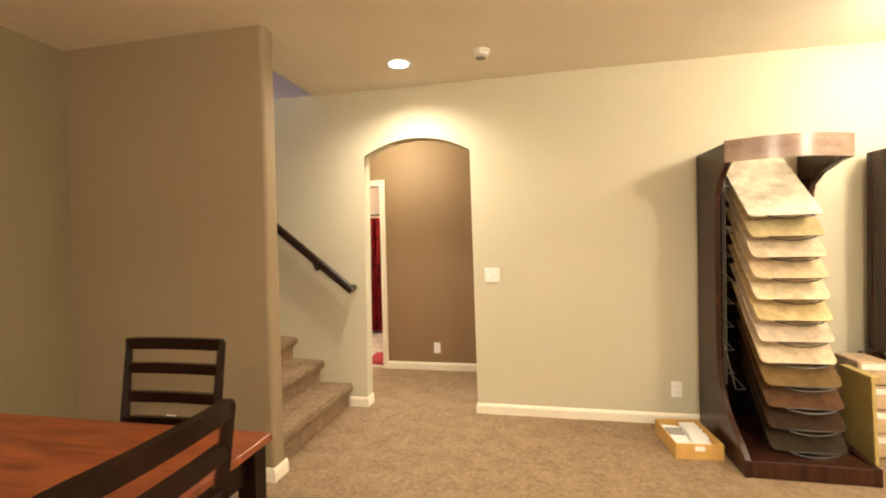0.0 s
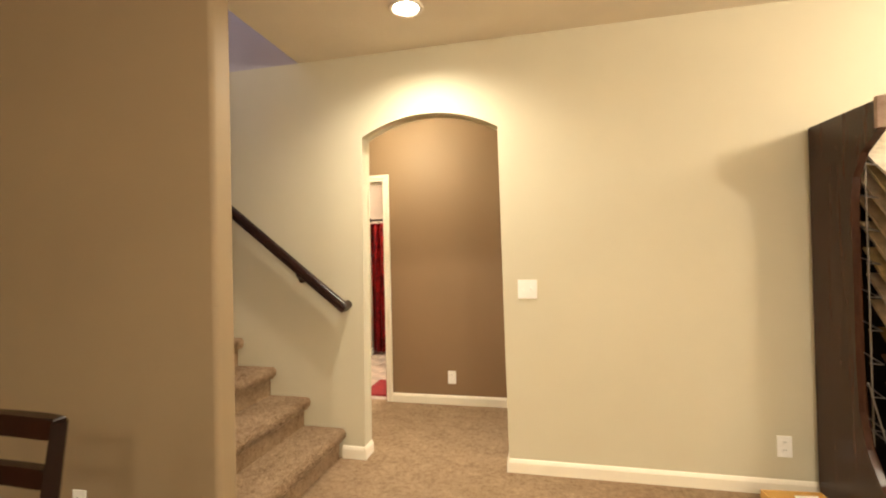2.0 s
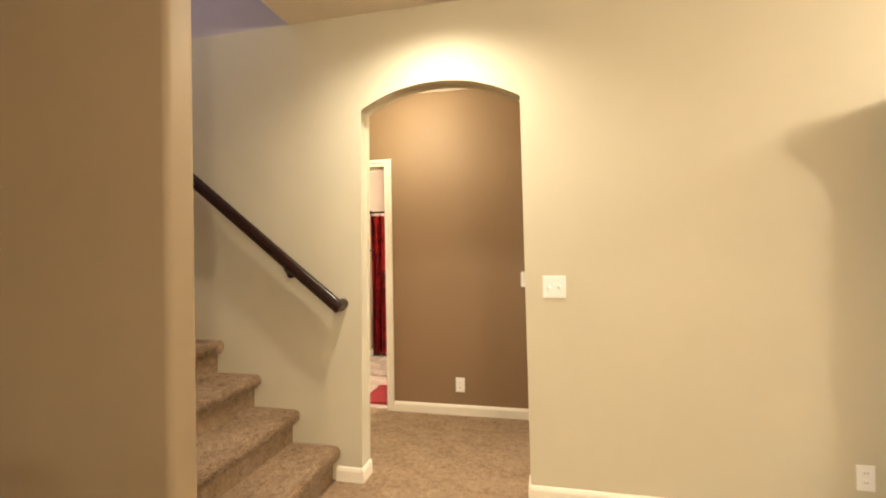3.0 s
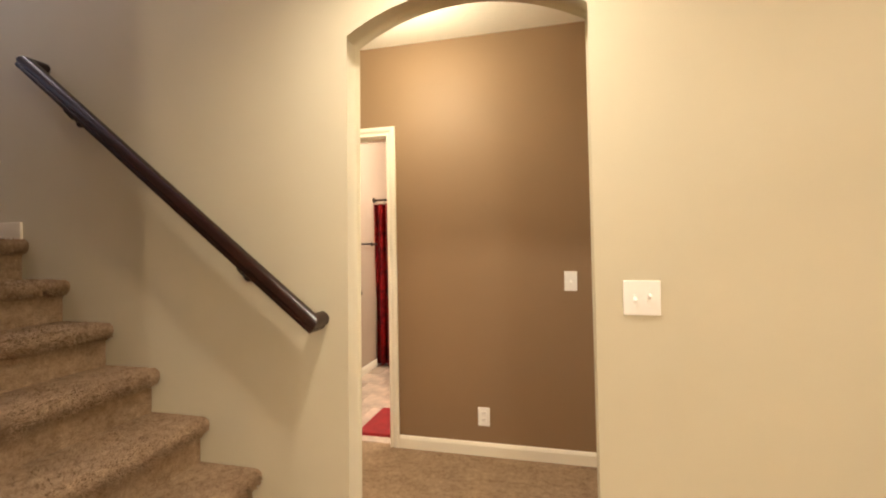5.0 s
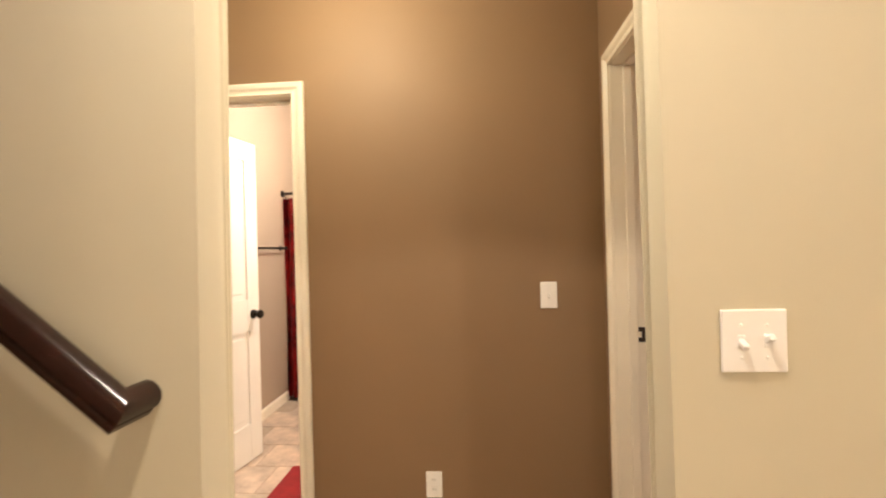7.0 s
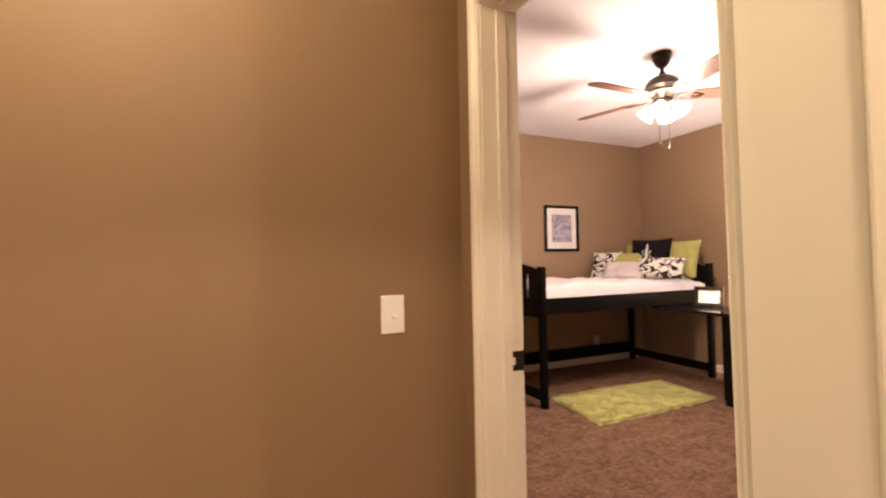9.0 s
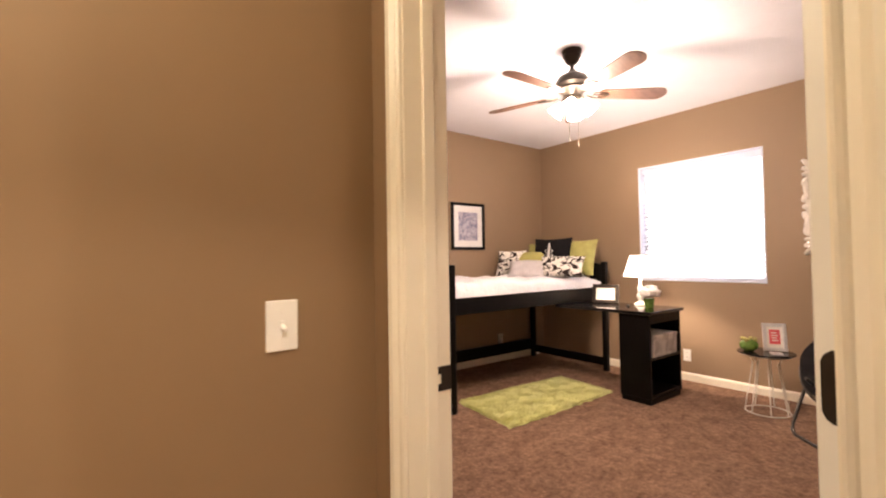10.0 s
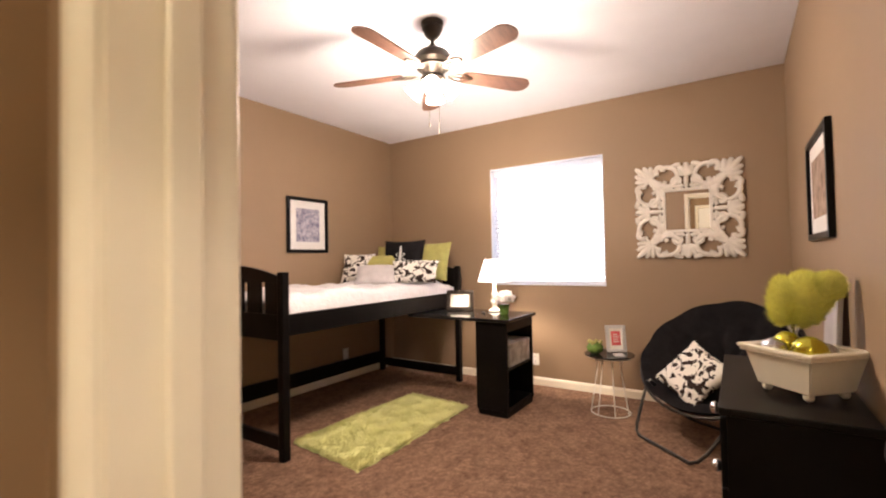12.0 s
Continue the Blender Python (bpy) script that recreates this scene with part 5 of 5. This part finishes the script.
for k, (dx, dy, ln) in enumerate(((0.03, -0.02, 0.22), (-0.025, 0.015, 0.18))):
    bm = B()
    tube(bm, [(dx, dy, -0.42), (dx, dy, -0.44 - ln)], 0.0015, 6)
    lathe(bm, [(0.002, 0), (0.005, -0.008), (0.005, -0.018), (0.002, -0.024)], 12, (dx, dy, -0.44 - ln))
    part("pull_chain", bm, M_BRONZE, fan, smooth=50)
tagged(fan, "five-blade ceiling fan with lit glass shades", "ceiling fan")


# ---- pictures and mirror ----
def wall_picture(at, turn, w, h, art, label):
    """Hangs on a wall, facing its own -y."""
    f = thing("framed_picture", at, turn)
    b = 0.032
    bm = B()
    for x0, x1, z0, z1 in ((-w / 2, -w / 2 + b, -h / 2, h / 2), (w / 2 - b, w / 2, -h / 2, h / 2), (-w / 2 + b, w / 2 - b, -h / 2, -h / 2 + b), (-w / 2 + b, w / 2 - b, h / 2 - b, h / 2)):
        box(bm, x0, x1, -0.026, -0.001, z0, z1, 0.004, 2)
    part("frame", bm, M_BLACK, f)
    part("mat", box(B(), -w / 2 + b, w / 2 - b, -0.010, -0.004, -h / 2 + b, h / 2 - b), M_MAT, f, "white picture mat")
    k = b + 0.075
    part("print", box(B(), -w / 2 + k, w / 2 - k, -0.013, -0.0105, -h / 2 + k, h / 2 - k), art, f)
    return tagged(f, label, "picture", "framed pictures")


wall_picture((2.404, BEDY1, 1.632), 0, 0.498, 0.542, M_PRINT, "black framed print with a white mat")
wall_picture((2.15, BEDY0, 1.575), 180, 0.63, 0.50, M_PRINT2, "black framed brown print on the taupe wall")


def carved_mirror():
    f = thing("carved_mirror", (BEDX1, 4.1735, 1.6425), -90)
    S, I = 0.405, 0.165
    part("backing", box(B(), -I - 0.03, I + 0.03, -0.012, -0.002, -I - 0.03, I + 0.03), M_BLACK, f)
    part("mirror_glass", box(B(), -I, I, -0.003, 0.003, -I, I, 0, 1, pose(0, -0.0185, 0, 1.0, 0, 1.0)), M_MIRROR, f)
    bm = B()
    for x0, x1, z0, z1 in ((-I - 0.022, -I + 0.004, -I - 0.022, I + 0.022), (I - 0.004, I + 0.022, -I - 0.022, I + 0.022), (-I + 0.004, I - 0.004, -I - 0.022, -I + 0.004), (-I + 0.004, I - 0.004, I - 0.004, I + 0.022)):
        box(bm, x0, x1, -0.036, -0.004, z0, z1, 0.007, 2)
    part("inner_moulding", bm, M_CARVED, f)

    def curl(bm, c, r0, r1, a0, a1, w0, w1, m, n=18):
        pts, ws = [], []
        for i in range(n + 1):
            t = i / n
            r, a = r0 + (r1 - r0) * t, a0 + (a1 - a0) * t
            pts.append(m @ Vector((c[0] + r * math.cos(a), -0.020 - 0.008 * math.sin(math.pi * t), c[1] + r * math.sin(a))))
            ws.append(w0 + (w1 - w0) * t)
        return tube(bm, pts, ws, 8, 0.75, m.to_3x3() @ Vector((0, 1, 0)))

    def leaf(bm, c, a, ln, w, m):
        pts = [m @ Vector((c[0] + ln * t * math.cos(a), -0.018 - 0.010 * math.sin(math.pi * min(1, t + 0.1)), c[1] + ln * t * math.sin(a))) for t in (0, 0.3, 0.6, 0.85, 1)]
        return tube(bm, pts, [w * 0.6, w, w, w * 0.85, w * 0.5], 8, 0.7, m.to_3x3() @ Vector((0, 1, 0)))

    pi = math.pi
    for q in range(4):
        turn = pose(0, 0, 0, 0, 90 * q, 0)
        # palmette in the middle of the side
        for a, ln, w in ((90, 0.108, 0.030), (58, 0.098, 0.027), (122, 0.098, 0.027), (24, 0.080, 0.022), (156, 0.080, 0.022)):
            part("palmette_leaf", leaf(B(), (0, I + 0.128), radians(a), ln, w, turn), M_CARVED, f, smooth=60)
        part("palmette_stem", leaf(B(), (0, I + 0.145), radians(-90), 0.125, 0.018, turn), M_CARVED, f, smooth=60)
        for s in (1, -1):
            m = turn @ Matrix.Diagonal((s, 1, 1, 1))
            for c, r0, r1, a0, a1, w0, w1 in (((0.068, I + 0.082), 0.052, 0.017, -0.80, 1.45, 0.017, 0.012),
                                              ((0.150, I + 0.122), 0.088, 0.088, 0.30, 1.12, 0.020, 0.019),
                                              ((0.150, I + 0.122), 0.086, 0.070, 1.12, 1.85, 0.022, 0.020),
                                              ((0.215, I + 0.105), 0.058, 0.055, -0.95, 0.55, 0.019, 0.019),
                                              ((0.196, I + 0.188), 0.036, 0.028, -0.25, 1.15, 0.021, 0.016)):
                part("scroll", curl(B(), c, r0, r1, pi * a0, pi * a1, w0, w1, m), M_CARVED, f, smooth=60)
            part("scroll_leaf", leaf(B(), (0.110, I + 0.205), radians(160), 0.075, 0.022, m), M_CARVED, f, smooth=60)
            part("scroll_leaf", leaf(B(), (0.100, I + 0.022), radians(8), 0.110, 0.022, m), M_CARVED, f, smooth=60)
        # leaf fan in the corner
        c = (I + 0.105, I + 0.105)
        for a, ln, w in ((45, 0.176, 0.024), (66, 0.140, 0.025), (24, 0.140, 0.025), (89, 0.126, 0.023), (1, 0.126, 0.023), (225, 0.11, 0.026)):
            part("corner_leaf", leaf(B(), c, radians(a), ln, w, turn), M_CARVED, f, smooth=60)
    return tagged(f, "square mirror in a white carved scroll frame", "mirror")


carved_mirror()

# ---- side table with its ornaments ----
SX, SY, SZ = 3.235, 4.73, 0.475
st = thing("side_table", (SX, SY, 0))
part("top", lathe(B(), [(0.188, SZ - 0.012), (0.195, SZ - 0.006), (0.192, SZ)], 44), M_GLOSSBLACK, st, "black round top", 40)
for r, z in ((0.15, 0.006), (0.165, SZ - 0.02)):
    part("wire_ring", tube(B(), [(r * math.cos(a), r * math.sin(a), z) for a in [2 * math.pi * k / 32 for k in range(32)]], 0.0055, 6, closed=True), M_WHITEWIRE, st, smooth=60)
for k in range(7):
    a = 2 * math.pi * k / 7
    pts = [(r * math.cos(a + s), r * math.sin(a + s), z) for r, z, s in ((0.15, 0.006, 0), (0.130, 0.13, 0), (0.105, 0.28, 0), (0.088, 0.385, 0), (0.110, 0.43, 0), (0.155, SZ - 0.018, 0))]
    part("wire_leg", tube(B(), pts, 0.0045, 6), M_WHITEWIRE, st, smooth=60)
tagged(st, "round side table with white wire legs", "side table")
sf = photo_frame("silver_photo_frame", (SX + 0.07, SY - 0.045, SZ), -62, 0.16, 0.22, 0.026, M_STEELFRAME, M_PAPER, "silver photo frame with a pink picture")
lean = pose(0, 0, 0.003, -12, 0, 0)
part("picture_card", box(B(), -0.036, 0.036, -0.0055, -0.0035, 0.055, 0.170, 0, 1, lean), M_PINK, sf, "pink card in a white mat")
for k in range(4):
    part("writing_line", box(B(), -0.022, 0.022 - 0.008 * (k % 2), -0.0072, -0.0060, 0.080 + 0.020 * k, 0.088 + 0.020 * k, 0, 1, lean), M_PAPER, sf, "pale line of writing")
vs = thing("green_vase", (SX - 0.05, SY + 0.10, SZ))
part("bowl", lathe(B(), [(0.028, 0), (0.06, 0.025), (0.066, 0.055), (0.048, 0.088), (0.03, 0.094)], 24), M_GREENGLASS, vs, smooth=60)
bm = B()
rnd = random.Random(6)
for k in range(12):
    a = rnd.uniform(0, 6.28)
    blob(bm, 0.016, 0.014, 0.014, (0.045 * math.cos(a), 0.045 * math.sin(a), 0.085 + rnd.uniform(0, 0.02)), 8, 5)
part("filling", bm, M_LIME, vs, smooth=60)
tagged(vs, "small round green vase on the side table", "vase")
cd = thing("card_tray", (SX - 0.05, SY - 0.085, SZ), 25)
part("tray", box(B(), -0.055, 0.055, -0.04, 0.04, 0, 0.012, 0.003, 1), M_STEELFRAME, cd)
tagged(cd, "small silver tray on the side table", "tray")


# ---- saucer chair ----
def saucer_chair():
    c = thing("saucer_chair", (2.97, 3.98, 0), 0)
    # bowl: axis leans up and towards the room
    axis = Vector((-0.58, 0.28, 0.77)).normalized()
    rot = axis.to_track_quat("Z", "Y").to_matrix().to_4x4()
    R, D = 0.49, 0.20
    m = Matrix.Translation(Vector((0.0, 0.0, 0.597)) - axis * 0.2) @ rot
    bm = B()
    nr, na = 14, 64
    outer = []
    for side in (0, 1):
        rings = []
        for j in range(nr + 1):
            r = R * j / nr
            row = []
            for i in range(na):
                a = 2 * math.pi * i / na
                puff = 0.045 * abs(math.sin(a * 5)) ** 0.6 * min(1, j / 4) * (1 - 0.75 * (j / nr) ** 3) + 0.030 * abs(math.sin(math.pi * j / 4.6)) ** 0.7
                rr = r * (1 - 0.010 * math.cos(a * 10) * j / nr)
                z = D * (j / nr) ** 2 + (puff if side == 0 else -0.055 * math.sqrt(max(0.0, 1 - (j / nr) ** 4)))
                row.append(m @ Vector((rr * math.cos(a), rr * math.sin(a), z)))
            rings.append(row)
        vs = [[bm.verts.new(p) for p in row] for row in rings]
        for a_, b_ in zip(vs, vs[1:]):
            for i in range(na):
                bm.faces.new((a_[i], a_[(i + 1) % na], b_[(i + 1) % na], b_[i]))
        outer.append(vs[-1])
    for i in range(na):
        bm.faces.new((outer[0][i], outer[0][(i + 1) % na], outer[1][(i + 1) % na], outer[1][i]))
    bmesh.ops.remove_doubles(bm, verts=bm.verts, dist=1e-4)
    part("cushion", bm, M_BLACKCLOTH, c, "black tufted round cushion", 80)
    rim = [m @ Vector((R * 1.02 * math.cos(a), R * 1.02 * math.sin(a), D - 0.02)) for a in [2 * math.pi * k / 40 for k in range(40)]]
    part("rim", tube(B(), rim, 0.011, 8, closed=True), M_WIRE, c, smooth=60)
    # two crossing leg loops of bent tube
    def loop(a, b, u, w):
        a, b, u, w = Vector(a), Vector(b), Vector(u), Vector(w)
        pts = [u, a + (u - a) * 0.12, a + (u - a) * 0.04 + (b - a) * 0.03, a + (b - a) * 0.10, b + (a - b) * 0.10, b + (w - b) * 0.04 + (a - b) * 0.03, b + (w - b) * 0.12, w]
        return tube(B(), pts, 0.011, 8)
    part("leg_loop", loop((-0.13, 0.50, 0.016), (-0.50, 0.09, 0.016), (0.10, 0.40, 0.50), (-0.22, -0.34, 0.62)), M_WIRE, c, "black bent tube leg", 60)
    part("leg_loop", loop((0.36, 0.20, 0.016), (0.04, -0.34, 0.016), (-0.20, 0.38, 0.42), (-0.36, -0.10, 0.40)), M_WIRE, c, "black bent tube leg", 60)
    tagged(c, "black tufted saucer chair on a folding tube frame", "chair")


saucer_chair()
p = thing("chair_pillow", (2.82, 4.08, 0.0), 0)
mm = Matrix.Translation((0, 0.02, 0.478)) @ Vector((-0.66, 0.30, 0.60)).to_track_quat("Z", "Y").to_matrix().to_4x4() @ pose(0, 0, 0, 0, 0, 62)
part("cover", cushion(B(), 0.37, 0.37, 0.13, mm), M_DAMASK, p, smooth=70)
tagged(p, "black and cream damask pillow on the saucer chair", "pillow")

# ---- dresser and its ornaments ----
DRX0, DRX1, DRY0, DRY1, DRZ = 1.105, 2.01, 3.51, 3.902, 0.78
dr = thing("dresser", (0, 0, 0))
part("body", box(B(), DRX0 + 0.012, DRX1 - 0.012, DRY0, DRY1 - 0.02, 0.05, DRZ - 0.025, 0.003, 1), M_BLACK, dr)
part("top", box(B(), DRX0, DRX1, DRY0, DRY1, DRZ - 0.025, DRZ, 0.004, 2), M_BLACK, dr)
part("plinth", box(B(), DRX0 + 0.02, DRX1 - 0.02, DRY0, DRY1 - 0.03, 0.004, 0.05), M_BLACK, dr)
for i in range(3):
    z0 = 0.062 + i * 0.230
    d = part("drawer", box(B(), DRX0 + 0.02, DRX1 - 0.02, DRY1 - 0.02, DRY1 - 0.003, z0, z0 + 0.224, 0.003, 1), M_BLACK, dr)
    for x in ((DRX0 + DRX1) / 2,):
        part("knob", lathe(B(), [(0.009, 0), (0.009, 0.012), (0.018, 0.017), (0.025, 0.029), (0.022, 0.041), (0.008, 0.049)], 16, m=pose(x, DRY1 - 0.003, z0 + 0.125, -90, 0, 0)), M_CHROME, d, "chrome knob", 50)
tagged(dr, "low black dresser with chrome knobs", "dresser")

PX, PY = 1.402, 3.657
pl = thing("planter", (PX, PY, DRZ), -45)


def tapered(bm, w0, d0, w1, d1, z0, z1):
    a = [bm.verts.new((sx * w0 / 2, sy * d0 / 2, z0)) for sx, sy in ((-1, -1), (1, -1), (1, 1), (-1, 1))]
    b = [bm.verts.new((sx * w1 / 2, sy * d1 / 2, z1)) for sx, sy in ((-1, -1), (1, -1), (1, 1), (-1, 1))]
    for i in range(4):
        bm.faces.new((a[i], a[(i + 1) % 4], b[(i + 1) % 4], b[i]))
    bm.faces.new(a)
    bm.faces.new(b)
    return bm


bm = tapered(B(), 0.185, 0.19, 0.235, 0.238, 0.026, 0.140)
bmesh.ops.bevel(bm, geom=list(bm.edges), offset=0.004, segments=2, affect="EDGES")
part("body", bm, M_PLANTER, pl)
bm = B()
for x0, x1, y0, y1 in ((-0.135, 0.135, -0.135, -0.106), (-0.135, 0.135, 0.106, 0.135), (-0.135, -0.106, -0.106, 0.106), (0.106, 0.135, -0.106, 0.106)):
    box(bm, x0, x1, y0, y1, 0.150, 0.162, 0.003, 2)
    k = 0.955
    box(bm, x0 * k, x1 * k, y0 * k, y1 * k, 0.138, 0.1505, 0.003, 2)
part("rim", bm, M_PLANTER, pl)
for x in (-0.073, 0.073):
    for y in (-0.073, 0.073):
        part("foot", blob(B(), 0.016, 0.016, 0.016, (x, y, 0.0165), 14, 8), M_PLANTER, pl, smooth=60)
tagged(pl, "cream footed planter on the dresser", "planter")
for x, y, z, r, mat, lab in ((-0.018, 0.082, 0.150, 0.040, M_SILVER, "silver ornament ball in the planter"), (-0.060, -0.012, 0.155, 0.052, M_GOLD, "lime gold ornament ball in the planter"), (0.035, 0.040, 0.165, 0.042, M_GOLD, "lime gold ornament ball in the planter"), (0.045, -0.065, 0.135, 0.038, M_SILVER, "silver ornament ball in the planter")):
    o = part("ornament_ball", blob(B(), r, r, r, (0, 0, 0), 28, 16), mat, None, smooth=80)
    o.matrix_world = pose(PX + x, PY + y, DRZ + z)
    tagged(o, lab, "ornament", "balls in the planter")

# feathered lime plume on a silver stand
pm = thing("feather_plume", (1.505, 3.672, DRZ + 0.142))
part("stand", lathe(B(), [(0.030, 0), (0.030, 0.006), (0.012, 0.014), (0.011, 0.055), (0.020, 0.066), (0.024, 0.085)], 24), M_SILVER, pm, "silver stand", 50)
roots, ways, lens = [], [], []
rnd = random.Random(11)
CORE = [((0, 0.028, 0.165), (0.060, 0.044, 0.088)), ((0, -0.028, 0.195), (0.065, 0.060, 0.075)), ((0, -0.092, 0.218), (0.055, 0.052, 0.048)), ((0, -0.012, 0.135), (0.045, 0.040, 0.060)), ((0, -0.060, 0.180), (0.050, 0.048, 0.058)), ((0, -0.040, 0.140), (0.042, 0.040, 0.050))]
for c, r in CORE:
    part("plume_lobe", blob(B(), *r, c, 18, 10), M_LIMEPLUME, pm, smooth=80)
    for _ in range(4200):
        a, e = rnd.uniform(0, 6.28), math.asin(rnd.uniform(-1, 1))
        d = Vector((math.cos(a) * math.cos(e), math.sin(a) * math.cos(e), math.sin(e)))
        p = Vector((c[0] + r[0] * d.x * 0.96, c[1] + r[1] * d.y * 0.96, c[2] + r[2] * d.z * 0.96))
        away = (p - Vector((0, 0, 0.08))).normalized()
        flow = (away - d * away.dot(d) * 0.8) + d * 0.28 + Vector((rnd.uniform(-0.2, 0.2), rnd.uniform(-0.2, 0.2), rnd.uniform(-0.2, 0.2)))
        roots.append(p)
        ways.append(flow)
        lens.append(rnd.uniform(0.014, 0.030))
tagged(strands("feather_fluff", roots, ways, lens, 0.0008, M_LIMEPLUME, pm), "fine lime feathers", "", "", "stuff")
tagged(pm, "fluffy lime feather plume standing in the planter", "ornament")
cv = thing("grey_canvas", (1.80, 3.525, DRZ), 0)
part("canvas", box(B(), -0.14, 0.14, 0, 0.018, 0, 0.36, 0.002, 1, pose(0, 0, 0, 3, 0, 0)), M_GREYCLOTH, cv)
tagged(cv, "plain grey canvas leaning against the wall", "canvas")

# ---- bathroom floor tiles ----
tile = None
for i in range(8):
    for j in range(8):
        x, y = -2.66 + i * 0.305 + (0.15 if j % 2 else 0), HALL_Y + 0.035 + j * 0.305
        if x > -0.75 or y > 6.1:
            continue
        if tile is None:
            tile = part("tile", box(B(), 0.003, 0.302, 0.003, 0.302, -0.006, 0.0005, 0.0015, 1), M_TILE, bath_floor)
            tile0 = tile
        else:
            tile = new("tile", tile0.data)
            tile.parent = bath_floor
        tile.matrix_local = pose(x, y, 0)
